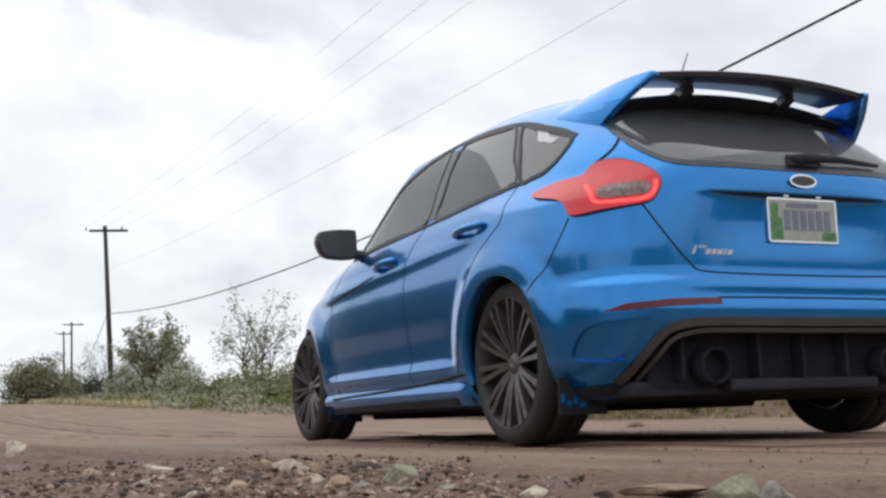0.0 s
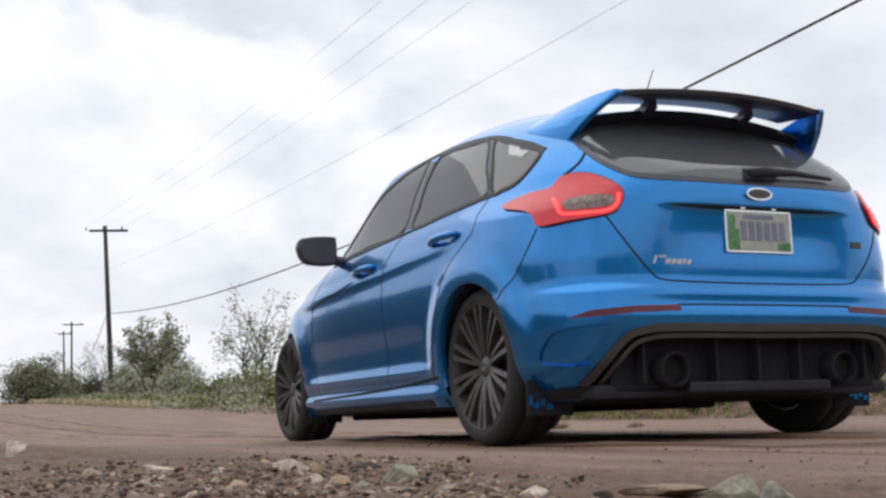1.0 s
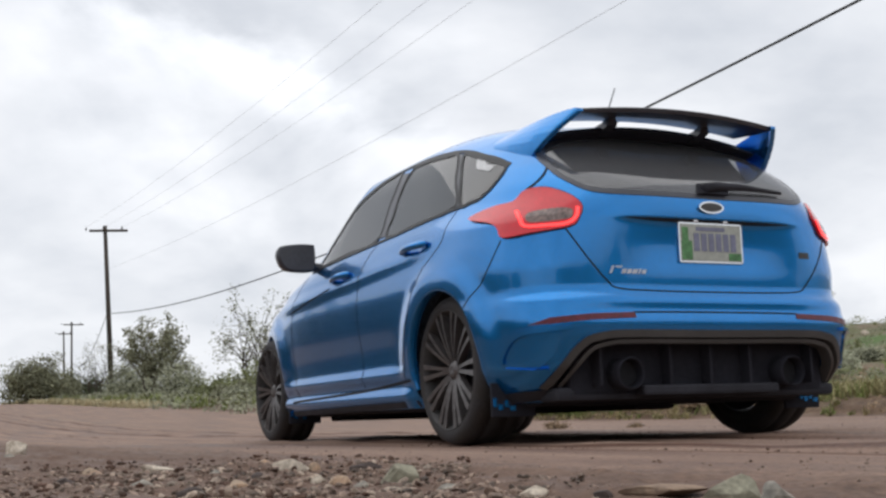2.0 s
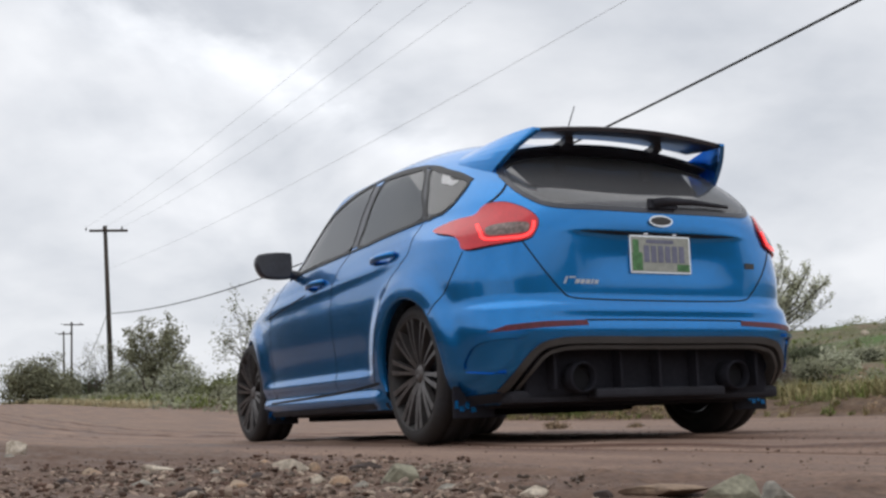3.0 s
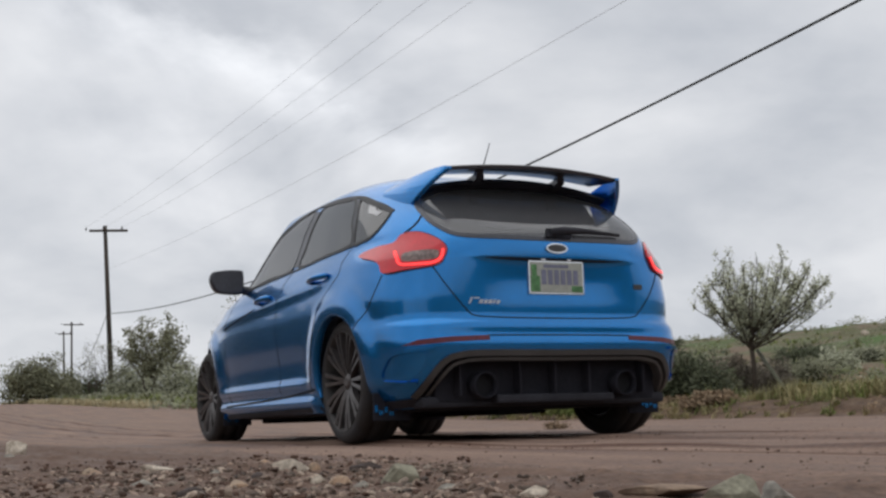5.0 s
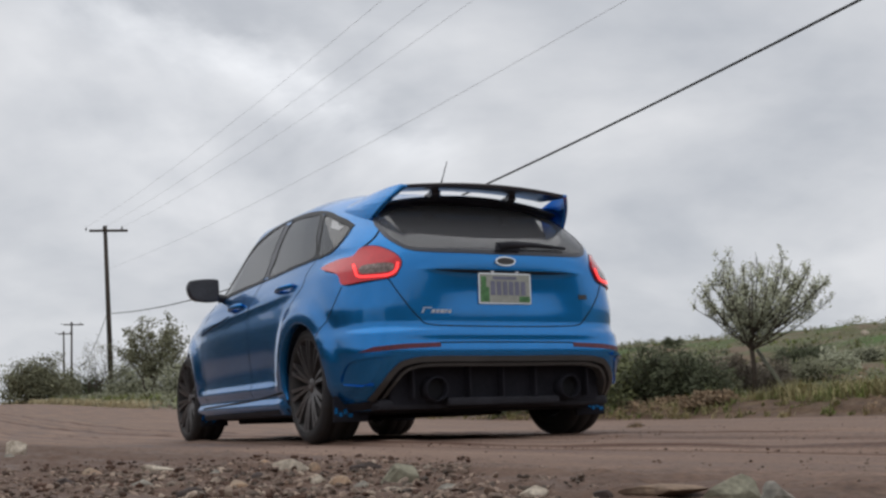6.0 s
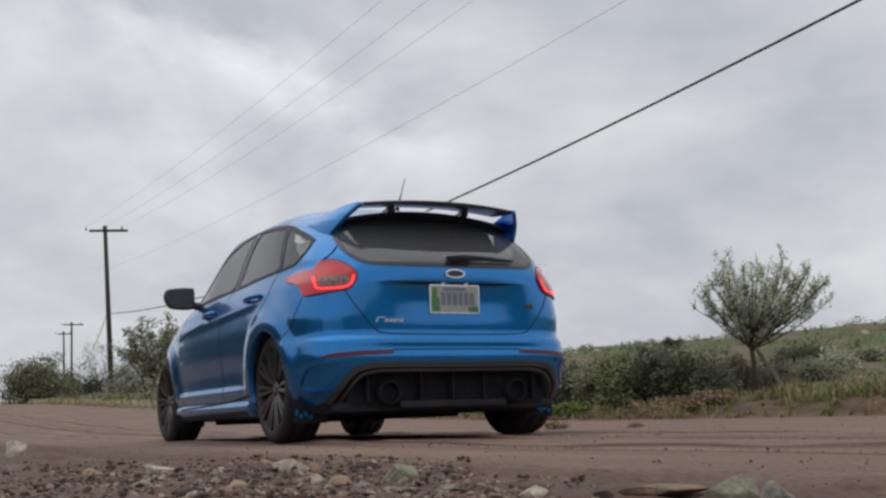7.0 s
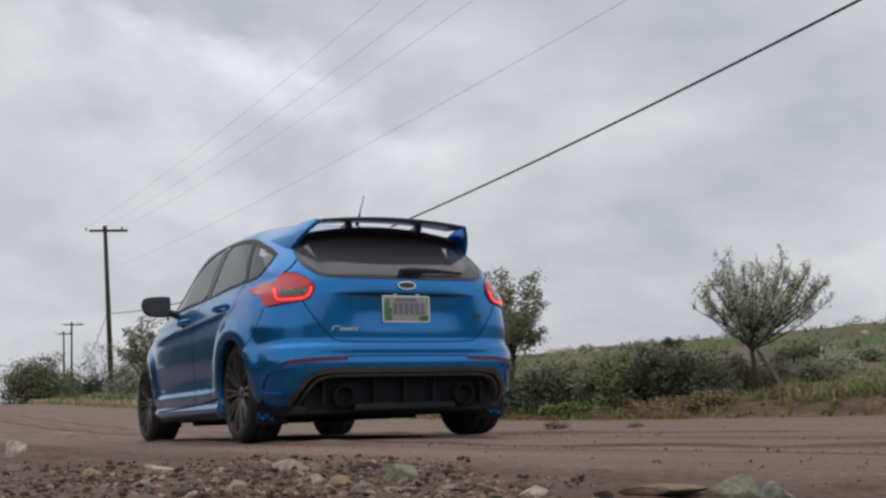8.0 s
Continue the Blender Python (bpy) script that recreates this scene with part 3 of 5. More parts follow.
def make_tree(name, x, y, height, width, seed, leaf_mat, lab, fork=0.4, stems=1, limbs=16, per=40, leaf=0.05, clump=0.2, r=0.06, low=0.45, fill=0.5, category="tree"):
    """A tapered trunk that forks into rising limbs with side twigs; leaf clumps along their outer ends, with gaps between."""
    rnd = random.Random(seed)
    t = tagged(new(name), lab, category)
    tubes, tips = [], []
    zf = fork * height
    centre = height * (low + 1) / 2
    rz, rx = height * (1 - low) / 2, width / 2
    for s in range(stems):
        a0 = 6.28 * s / stems + rnd.uniform(-0.4, 0.4)
        sway = 0.0 if stems == 1 else 0.16 * width
        head = Vector((math.cos(a0) * sway, math.sin(a0) * sway, zf * rnd.uniform(0.85, 1.1)))
        neck = head
        foot = Vector((head.x * 0.25, head.y * 0.25, -0.1))
        tubes.append(tube([foot, foot.lerp(head, 0.5) + Vector((rnd.uniform(-1, 1), rnd.uniform(-1, 1), 0)) * 0.02 * height, head, head + Vector((0, 0, 0.17 * height))], [r * 1.25, r, r * 0.8, r * 0.4], 8))
        n = max(4, limbs // stems)
        for k in range(n):
            a = 6.28 * (k + rnd.uniform(-0.35, 0.35)) / n
            el = math.asin(rnd.uniform(-0.55, 0.98))
            q = rnd.uniform(0.82, 1.05)
            end = Vector((math.cos(a) * math.cos(el) * rx * q, math.sin(a) * math.cos(el) * rx * q, centre + math.sin(el) * rz * q))
            head = neck + Vector((0, 0, 0.22 * height * rnd.random() - 0.06 * height)) * (1 if stems == 1 else 0.5)
            m1 = head.lerp(end, 0.35) + Vector((0, 0, 0.05 * height * rnd.random()))
            m2 = head.lerp(end, 0.7) + Vector((rnd.uniform(-1, 1), rnd.uniform(-1, 1), rnd.uniform(0, 1))) * 0.03 * height
            tubes.append(tube([head, m1, m2, end], [r * 0.40, r * 0.27, r * 0.16, r * 0.06], 5))
            tips += [end, m2.lerp(end, 0.5)]
            if rnd.random() < fill:
                tips.append(m2)
            for w in range(4):
                at = m1.lerp(end, rnd.uniform(0.1, 0.95))
                d = Vector((rnd.uniform(-1, 1), rnd.uniform(-1, 1), rnd.uniform(-0.2, 1))).normalized()
                tw = at + d * 0.17 * width * rnd.uniform(0.5, 1.0)
                tubes.append(tube([at, at.lerp(tw, 0.5) + Vector((0, 0, 0.01)), tw], [r * 0.16, r * 0.1, r * 0.05], 4))
                tips.append(tw)
    part("trunk", join(*tubes), BARK, t, "", True)
    part("crown", leaf_cloud(rnd, tips, per, clump, leaf, 0.9), leaf_mat, t)
    t.matrix_basis = pose(x, y, ground_z(x, y) - 0.05, 0, 0, seed * 37 % 360)
    return t


def make_fan_tree(x, y, height, width, seed, leaf_mat, lab):
    """A thin straight trunk, limbs that fan out and then turn upwards, upright twigs and small leaves along them."""
    rnd = random.Random(seed)
    t = tagged(new("small_tree"), lab, "tree")
    tubes, spots = [tube([(0, 0, -0.15), (0.01, 0, 0.45 * height * 0.6), (-0.02, 0.0, 0.47 * height), (0.03, 0.02, 0.70 * height)], [0.040, 0.036, 0.032, 0.012], 8)], []
    for k in range(52):
        a = 2.399 * k
        rise = -0.42 + 1.42 * (k + 0.5) / 52
        q = math.sqrt(max(0.04, 1 - (0.9 * rise) ** 2)) * rnd.uniform(0.72, 1.06)
        end = Vector((0.17 + math.cos(a) * q * width / 2, math.sin(a) * q * width / 2, height * (0.69 + 0.27 * rise * rnd.uniform(0.88, 1.02))))
        start = Vector((0, 0, height * rnd.uniform(0.34, 0.52)))
        bend = Vector((end.x * 0.62, end.y * 0.62, start.z + (end.z - start.z) * 0.36))
        line = []
        for i in range(9):
            w = i / 8
            line.append(start * (1 - w) ** 2 + bend * 2 * w * (1 - w) + end * w * w)
        tubes.append(tube(line, [0.014 - 0.0013 * i for i in range(9)], 5))
        for j in range(9):
            w = rnd.uniform(0.18, 1.0)
            at = line[min(7, int(w * 8))].lerp(line[min(8, int(w * 8) + 1)], rnd.random())
            up = Vector((end.x * 0.25 + rnd.uniform(-0.5, 0.5), end.y * 0.25 + rnd.uniform(-0.5, 0.5), rnd.uniform(0.5, 1.1))).normalized()
            tip = at + up * rnd.uniform(0.10, 0.24)
            tubes.append(tube([at, at.lerp(tip, 0.5), tip], [0.006, 0.0045, 0.003], 4))
            if rnd.random() < 0.86:
                spots += [at.lerp(tip, 0.45), tip]
    part("trunk", join(*tubes), BARK, t, "", True)
    part("crown", leaf_cloud(rnd, spots, 17, 0.072, 0.025, 1.5), leaf_mat, t)
    t.matrix_basis = pose(x, y, ground_z(x, y) - 0.03)
    return t


def make_bush(x, y, width, height, seed, leaf_mat, lab, leaf=0.05, count=2600, name="bush"):
    """Stems from the ground and clumps of leaves with an uneven outline."""
    rnd = random.Random(seed)
    t = tagged(new(name), lab, "bush")
    tubes, clumps = [], []
    for k in range(18):
        a, rr = rnd.uniform(0, 6.28), rnd.random() ** 0.5
        end = Vector((math.cos(a) * rr * width / 2, math.sin(a) * rr * width / 2 * 0.8, height * rnd.uniform(0.55, 0.95) * (1 - 0.42 * rr * rr)))
        mid = Vector((end.x * 0.5, end.y * 0.5, end.z * 0.55))
        k0 = min(1, height)
        tubes.append(tube([Vector((end.x * 0.15, end.y * 0.15, -0.1 * k0)), mid, end, end + Vector((end.x * 0.1, end.y * 0.1, height * 0.1 * rnd.random()))], [0.03 * k0, 0.02 * k0, 0.008 * k0, 0.004 * k0], 5))
        clumps += [mid, mid.lerp(end, 0.5), end, Vector((end.x * 1.08, end.y * 1.08, height * rnd.uniform(0.06, 0.4)))]
    part("branchwork", join(*tubes), BARK, t, "", True)
    part("crown", leaf_cloud(rnd, clumps, count // len(clumps), 0.30 * height ** 0.5 * width ** 0.5, leaf, 0.8), leaf_mat, t)
    t.matrix_basis = pose(x, y, ground_z(x, y) - 0.05 * min(1, height))
    return t


# far end of the road
make_bush(-0.346 * 62, 62, 3.2, 2.6, 11, LEAF_OLIVE, "rounded hazy green desert bush by the road", 0.085, 9000)
make_bush(-0.322 * 64, 64, 2.0, 1.9, 10, LEAF_OLIVE, "smaller hazy green desert bush by the road", 0.08, 4000)
make_bush(-0.262 * 66, 66, 2.8, 2.3, 12, LEAF_GREY, "low grey-green shrub at the foot of the pole", 0.08, 4000)
make_tree("mesquite_tree", -0.245 * 56, 56, 4.1, 3.3, 13, LEAF_OLIVE, "dense olive mesquite tree beside the pole", 0.2, 4, 34, 34, 0.070, 0.36, 0.07, 0.08, 0.8)
make_tree("bare_tree", -0.292 * 66, 66, 3.4, 3.4, 15, LEAF_GREY, "small bare desert tree behind the pole", 0.2, 4, 24, 5, 0.06, 0.4, 0.05, 0.15, 0.5)
make_tree("bare_tree", -0.160 * 52, 52, 5.0, 4.0, 14, LEAF_GREY, "thin half-bare desert tree with grey twigs", 0.22, 5, 34, 10, 0.06, 0.4, 0.06, 0.15, 0.6)
for i, (k, y, w, h, mat, lab) in enumerate((
        (-0.300, 70, 3.0, 1.9, LEAF_DARK, "dark scrub behind the leaning pole"), (-0.225, 50, 3.0, 1.8, LEAF_GREY, "grey-green sagebrush clump by the road"),
        (-0.190, 46, 2.4, 1.1, LEAF_GREEN, "fresh green weeds by the road"), (-0.205, 47, 1.8, 0.7, LEAF_GREY, "pale low sagebrush at the road edge"), (-0.165, 38, 1.5, 0.6, LEAF_GREY, "pale sagebrush by the dirt road"), (-0.140, 36.5, 1.5, 0.65, LEAF_GREEN, "bright green weeds by the dirt road"), (-0.235, 53, 1.8, 0.6, LEAF_GREY, "pale dusty weeds at the road edge"), (-0.150, 44, 2.8, 1.6, LEAF_GREEN, "leafy green roadside weeds"),
        (-0.120, 42, 3.0, 1.6, LEAF_OLIVE, "olive scrub bush beside the road"), (-0.175, 40, 1.6, 0.8, LEAF_OLIVE, "low olive weeds at the road edge"),
        (-0.270, 58, 1.8, 1.0, LEAF_GREY, "low grey weeds at the road edge"), (-0.05, 40, 3.4, 1.6, LEAF_GREY, "grey-green scrub behind the road"),
        (0.02, 40, 3.2, 1.5, LEAF_OLIVE, "olive scrub behind the road"))):
    make_bush(k * y, y, w, h, 30 + i, mat, lab, 0.065, 3600)
# hedge and tree below the hill
make_fan_tree(4.49, 17.5, 2.30, 1.98, 21, LEAF_PALE, "small pale grey-green tree with an open fan of upright twigs")
make_tree("small_tree", 0.056 * 34, 34, 3.6, 2.0, 22, LEAF_OLIVE, "narrow dark olive tree behind the road", 0.3, 1, 26, 45, 0.05, 0.30, 0.07, 0.2, 0.8)
for i, (k, y, w, h, mat, lab) in enumerate((
        (0.072, 19.8, 1.5, 0.66, LEAF_DARK, "dark green hedge shrub by the road"), (0.098, 18.8, 1.3, 0.78, LEAF_DARK, "low dark green hedge shrub by the road"),
        (0.122, 18.2, 1.1, 0.72, LEAF_OLIVE, "olive hedge shrub with brown twigs"), (0.150, 17.4, 1.4, 0.86, LEAF_GREEN, "dense green hedge shrub"),
        (0.176, 17.0, 1.2, 0.92, LEAF_DARK, "dense dark shrub by the tree"), (0.203, 16.6, 0.9, 0.86, LEAF_DARK, "dense dark shrub at the hedge end"),
        (0.222, 18.6, 0.8, 0.62, LEAF_OLIVE, "olive shrub at the foot of the tree"), (0.243, 18.7, 0.7, 0.78, LEAF_TWIG, "brown twiggy shrub round the tree trunk"),
        (0.268, 19.0, 0.8, 0.80, LEAF_TWIG, "brown twiggy shrub behind the tree"), (0.228, 20.5, 0.9, 0.80, LEAF_TWIG, "dull brown shrub beside the trunk"),
        (0.10, 26, 2.4, 0.75, LEAF_OLIVE, "olive scrub below the hill"), (0.15, 26, 2.4, 0.95, LEAF_OLIVE, "olive scrub below the grassy hill"),
        (0.200, 24, 2.0, 1.05, LEAF_OLIVE, "olive scrub behind the hedge"), (0.305, 25, 1.6, 0.45, LEAF_OLIVE, "low olive shrub on the bank"),
        (0.190, 46, 0.8, 0.35, LEAF_DARK, "dark round shrub on the hill"), (0.325, 27, 0.9, 0.55, LEAF_PALE, "pale grey-green shrub on the bank"),
        (0.352, 29, 0.9, 0.35, LEAF_GREY, "grey-green shrub on the bank"), (0.300, 30, 1.4, 0.6, LEAF_DARK, "dark shrub on the slope"),
        (0.215, 15.4, 0.55, 0.15, LEAF_BROWN, "dead brown brush on the dirt bank"), (0.232, 15.2, 0.45, 0.13, LEAF_BROWN, "low dead brown brush on the bank"),
        (0.270, 17.3, 0.5, 0.12, GRASS_GREEN, "bright green weeds by the post"), (0.290, 18.5, 0.7, 0.24, GRASS_GREEN, "fresh weeds at the foot of the post"),
        (0.100, 18.0, 0.9, 0.16, GRASS_GREEN, "bright green weeds at the road edge"))):
    make_bush(k * y, y, w, h, 60 + i, mat, lab, 0.034, 5600)


make_bush(0.86, 9.6, 0.24, 0.07, 95, LEAF_BROWN, "small dead weed tuft on the dirt road", 0.012, 500, "weed_tuft")
make_bush(1.42, 9.1, 0.14, 0.04, 96, LEAF_BROWN, "tiny dead weed tuft on the dirt road", 0.010, 260, "weed_tuft")


def make_boulders():
    rnd = random.Random(90)
    for i, (k, y, w) in enumerate(((0.088, 58, 1.1), (0.098, 57, 1.5), (0.108, 57, 0.7), (0.126, 52, 0.5), (0.134, 50, 0.6), (0.315, 33, 0.35), (0.352, 38, 0.5), (0.345, 24, 0.25))):
        ob = part("boulder", stone_mesh("b", (w, w * 0.8, w * 0.5), STONE_PALE, 300 + i, rounds=2), STONE_PALE, None, "", True)
        tagged(ob, "pale boulder in the grass of the hillside", "boulder", group="boulders on the hillside")
        ob.matrix_basis = pose(k * y, y, ground_z(k * y, y) + w * 0.08, 0, 0, rnd.uniform(0, 180))


make_boulders()

# brace post beside the tree
foot = Vector((0.2813 * 17, 17.0, 0.112 + 0.0164 * 17))
head_ = Vector((0.2609 * 17.6, 17.6, 0.112 + 0.0491 * 17.6))
way = head_ - foot
post = part("brace_post", tube([-way * 0.12, way * 0.5, way], [0.030, 0.029, 0.028], 8), POST_WOOD, None, "", True)
tagged(post, "slanting grey-green wooden post in the bank", "post")
post.matrix_basis = pose(foot.x, foot.y, foot.z)


def make_grass(name, count, us, vs, height, mat, lab, seed, bend=0.45, width=0.007, tuft=18):
    """Blades in tufts of uneven height."""
    rnd = random.Random(seed)
    verts, faces = [], []
    made = 0
    while made < count:
        u, v = rnd.uniform(*us), rnd.uniform(*vs)
        x0, y0 = u * HEAD[0] + v * HEAD[1], u * HEAD[1] - v * HEAD[0]
        if noise.noise(Vector((x0 * 0.9, y0 * 0.9, seed))) < rnd.uniform(-0.4, 0.4):
            continue
        hh = height * rnd.uniform(0.35, 1.25)
        for _ in range(rnd.randint(tuft // 2, tuft)):
            made += 1
            x, y = x0 + rnd.gauss(0, 0.25) * hh, y0 + rnd.gauss(0, 0.25) * hh
            h = hh * rnd.uniform(0.5, 1.1)
            a = rnd.uniform(0, 6.28)
            d = Vector((math.cos(a), math.sin(a), 0))
            s = Vector((-d.y, d.x, 0)) * width * rnd.uniform(0.7, 1.5)
            c = Vector((x, y, ground_z(x, y) - 0.01))
            k1 = bend * rnd.uniform(0.3, 1.3)
            m = c + d * h * k1 * 0.3 + Vector((0, 0, h * 0.6))
            e = c + d * h * k1 + Vector((0, 0, h))
            k = len(verts)
            verts += [c - s, c + s, m + s * 0.7, m - s * 0.7, e]
            faces += [(k, k + 1, k + 2, k + 3), (k + 3, k + 2, k + 4)]
    g = part(name, (verts, faces), mat, None)
    tagged(g, lab, "grass", kind="stuff")


def make_scrub(count, us, vs, size, mat, lab, seed, leaf):
    """Low clumps of leaves that nobody could count, over a slope."""
    rnd = random.Random(seed)
    tips = []
    while len(tips) < count:
        u, v = rnd.uniform(*us), rnd.uniform(*vs)
        x, y = u * HEAD[0] + v * HEAD[1], u * HEAD[1] - v * HEAD[0]
        if noise.noise(Vector((x * 0.4, y * 0.4, seed))) < rnd.uniform(-0.2, 0.5):
            continue
        for k in range(3):
            tips.append(Vector((x + rnd.gauss(0, 0.3), y + rnd.gauss(0, 0.3), ground_z(x, y) + size * rnd.uniform(0.1, 0.6))))
    g = part("scrub", leaf_cloud(rnd, tips, 22, size, leaf, 0.7), mat, None)
    tagged(g, lab, "scrub", kind="stuff")


make_scrub(620, (12, 60), (14, 40), 0.30, LEAF_OLIVE, "low olive scrub on the hillside", 71, 0.05)
make_scrub(260, (9, 34), (11, 26), 0.24, LEAF_TWIG, "dull brown weeds on the slope", 76, 0.04)
make_scrub(180, (12, 60), (13, 40), 0.30, LEAF_GREEN, "low green scrub on the hillside", 72, 0.05)
make_scrub(160, (9, 30), (12, 24), 0.26, LEAF_BROWN, "dead brown weeds on the bank", 73, 0.035)
make_scrub(160, (22, 60), (9.2, 11.5), 0.40, LEAF_GREY, "pale grey weeds along the road", 74, 0.06)
make_scrub(420, (4, 14), (9.6, 10.6), 0.12, LEAF_BROWN, "low brown weeds along the bank", 75, 0.022)

make_grass("grass", 24000, (4.5, 11.6), (10.05, 12.2), 0.25, GRASS_DRY, "tall yellowed grass on the road bank", 3, bend=0.7, width=0.0055, tuft=30)
make_grass("grass", 6000, (5, 18), (11.3, 17), 0.15, GRASS_GREEN, "green grass on the bank", 4)
make_grass("grass", 3600, (8, 17), (10.0, 12.5), 0.20, GRASS_GREEN, "fresh green tufts on the bank", 10)
make_grass("grass", 6000, (20, 64), (9.6, 12.5), 0.32, GRASS_GREEN, "green weeds along the road", 5, width=0.022)
make_grass("grass", 14000, (40, 76), (8.7, 9.7), 0.24, GRASS_STRAW, "dry pale grass along the road edge", 6, width=0.024)
make_grass("grass", 14000, (10, 70), (14, 42), 0.16, GRASS_GREEN, "rough short grass on the hillside", 8, width=0.02)
make_grass("grass", 9000, (3.5, 24), (9.45, 10.25), 0.11, GRASS_DRY, "short dry grass on the dirt edge of the road", 12, bend=0.9, width=0.006, tuft=24)
make_grass("grass", 4000, (7, 24), (9.55, 10.4), 0.10, GRASS_GREEN, "short green weeds on the dirt edge of the road", 13, bend=0.9, width=0.006, tuft=24)
# unseen trees mirrored in the paint: a near-side row, and more behind added to darken the tail
NEAR_SIDE = [(6, -8, 1.1, 2.6), (9, -7.5, 1.4, 2.8), (12, -7, 1.8, 3.0), (15, -6.5, 2.1, 3.2), (18, -6.2, 2.4, 3.4), (21, -6, 2.5, 3.6), (24.5, -6, 2.4, 3.8), (28, -6, 2.7, 4.0), (32, -6, 2.6, 4.2), (36, -6, 2.9, 4.4), (41, -6.5, 2.9, 5.0), (47, -7, 3.1, 5.4), (54, -7.5, 3.4, 6.0), (62, -8, 3.8, 6.6)]
UNSEEN_BEHIND = [(-15 - (k % 3), -9 + 4.2 * k, 1.5 + 0.25 * ((k * 7) % 4), 5.2) for k in range(8)]
for i, (u, v, h, w) in enumerate(NEAR_SIDE + UNSEEN_BEHIND):
    make_tree("mesquite_tree", u * HEAD[0] + v * HEAD[1], u * HEAD[1] - v * HEAD[0], h, w, 80 + i, LEAF_DARK, "dark mesquite tree out of view, mirrored in the paint", 0.14, 4, 28, 34, 0.05 * w, 0.14 * w, 0.08, 0.02, 1.0)

# ---------- the car: x to its right, y forward, z up, the rear axle over the origin ----------
# level, half width, rear end, front end, roundness of the plan
LEVELS = [
    (0.16, 0.80, -0.62, 3.36, 6.0), (0.22, 0.84, -0.70, 3.44, 6.5), (0.30, 0.868, -0.755, 3.48, 7.0),
    (0.42, 0.8790, -0.790, 3.50, 7.0), (0.485, 0.8832, -0.795, 3.50, 7.0), (0.508, 0.8846, -0.780, 3.50, 7.0),
    (0.558, 0.8876, -0.786, 3.48, 6.5), (0.592, 0.8895, -0.758, 3.46, 6.0), (0.70, 0.895, -0.761, 3.40, 6.0), (0.80, 0.893, -0.768, 3.22, 5.5),
    (0.90, 0.882, -0.776, 2.90, 5.0), (0.95, 0.862, -0.776, 2.62, 4.6), (1.00, 0.835, -0.760, 2.40, 4.5),
    (1.05, 0.814, -0.720, 2.25, 4.8), (1.10, 0.794, -0.668, 2.15, 4.9), (1.15, 0.774, -0.606, 2.04, 5.0), (1.25, 0.733, -0.458, 1.84, 5.0),
    (1.32, 0.704, -0.350, 1.68, 4.6), (1.38, 0.672, -0.240, 1.50, 4.2), (1.42, 0.630, -0.12, 1.36, 3.6),
    (1.45, 0.54, 0.06, 1.20, 3.0), (1.468, 0.36, 0.30, 1.0, 2.8), (1.476, 0.15, 0.5, 0.8, 2.6)]
MID, NOSE = 0.9, 1.3
AXLES = (0.0, 2.648)
LV = np.array(LEVELS)


def level(z):
    """Half width, rear, front and roundness at a height, rounded off between the levels."""
    z = float(z)
    zs = np.array([z - 0.012, z, z + 0.012])
    return [float(np.mean(np.interp(zs, LV[:, 0], LV[:, k]))) for k in (1, 2, 3, 4)]


def bump_at(a):
    return math.exp(-a * a)


def swell(x, y, z):
    """How far the skin stands out from the plain shape: flares, waist line, hollow doors, plate niche."""
    d = 0.0
    if abs(x) > 0.6:
        for ya in AXLES:
            r = math.hypot(y - ya, z - 0.33)
            d += 0.022 * (1 - smooth01(0.39, 0.50, r)) * smooth01(0.16, 0.46, z)
        if 0.3 < y < 2.4:
            k = min(1, (y - 0.3) / 0.3, (2.4 - y) / 0.3)
            d -= 0.009 * k * bump_at((z - 0.44) / 0.10)
            d += 0.014 * k * bump_at((z - 0.325) / 0.025)
        line = 0.835 - 0.03 * (y - 1.0)
        if y > -0.1:
            d += 0.010 * max(0, 1 - abs(z - line) / 0.05) * min(1, (y + 0.1) / 0.4)
        if y > 0.3 and z < 0.27:
            d += 0.038 * min(1, (0.27 - z) / 0.05) * min(1, (y - 0.3) / 0.1)
    if y < -0.6:
        k = 1 - smooth01(0.20, 0.50, abs(x))
        d -= 0.012 * k * min(1, max(0, (0.886 - z) / 0.012)) * smooth01(0.64, 0.80, z)
    return d


def skin(a, z, off=0.0, sgn=-1):
    """A point of the tail half of the skin: a is the angle round the middle of the car from straight back."""
    w, r, f, n = level(z)
    b = MID - r
    s, c = abs(math.sin(a)), abs(math.cos(a))
    k = ((s / w) ** n + (c / b) ** n) ** (-1 / n)
    x, dy = k * s, k * c
    nx, ny = (x / w) ** (n - 1) / w, (dy / b) ** (n - 1) / b
    ln = math.hypot(nx, ny) or 1
    d = off + swell(x, MID - dy, z)
    return (sgn * (x + d * nx / ln), MID - dy - d * ny / ln, z)


def skin_side(y, z, off=0.0, sgn=-1):
    """A point of the flank at y."""
    w, r, f, n = level(z)
    if y >= MID:
        k = max(0.0, (y - NOSE) / (f - NOSE)) if y > NOSE else 0.0
        x = w * max(0.0, 1 - min(1, k) ** 3.2) ** (1 / 3.2)
        return (sgn * (x + off + swell(x, y, z)), y, z)
    k = min(0.999, (MID - y) / (MID - r))
    x = w * (1 - k ** n) ** (1 / n)
    return skin(math.atan2(x, MID - y), z, off, sgn)


def skin_rear(x, z, off=0.0):
    """A point of the tail at x."""
    w, r, f, n = level(z)
    k = min(0.995, abs(x) / w)
    y = MID - (MID - r) * (1 - k ** n) ** (1 / n)
    return skin(math.atan2(abs(x), MID - y), z, off, -1 if x < 0 else 1)


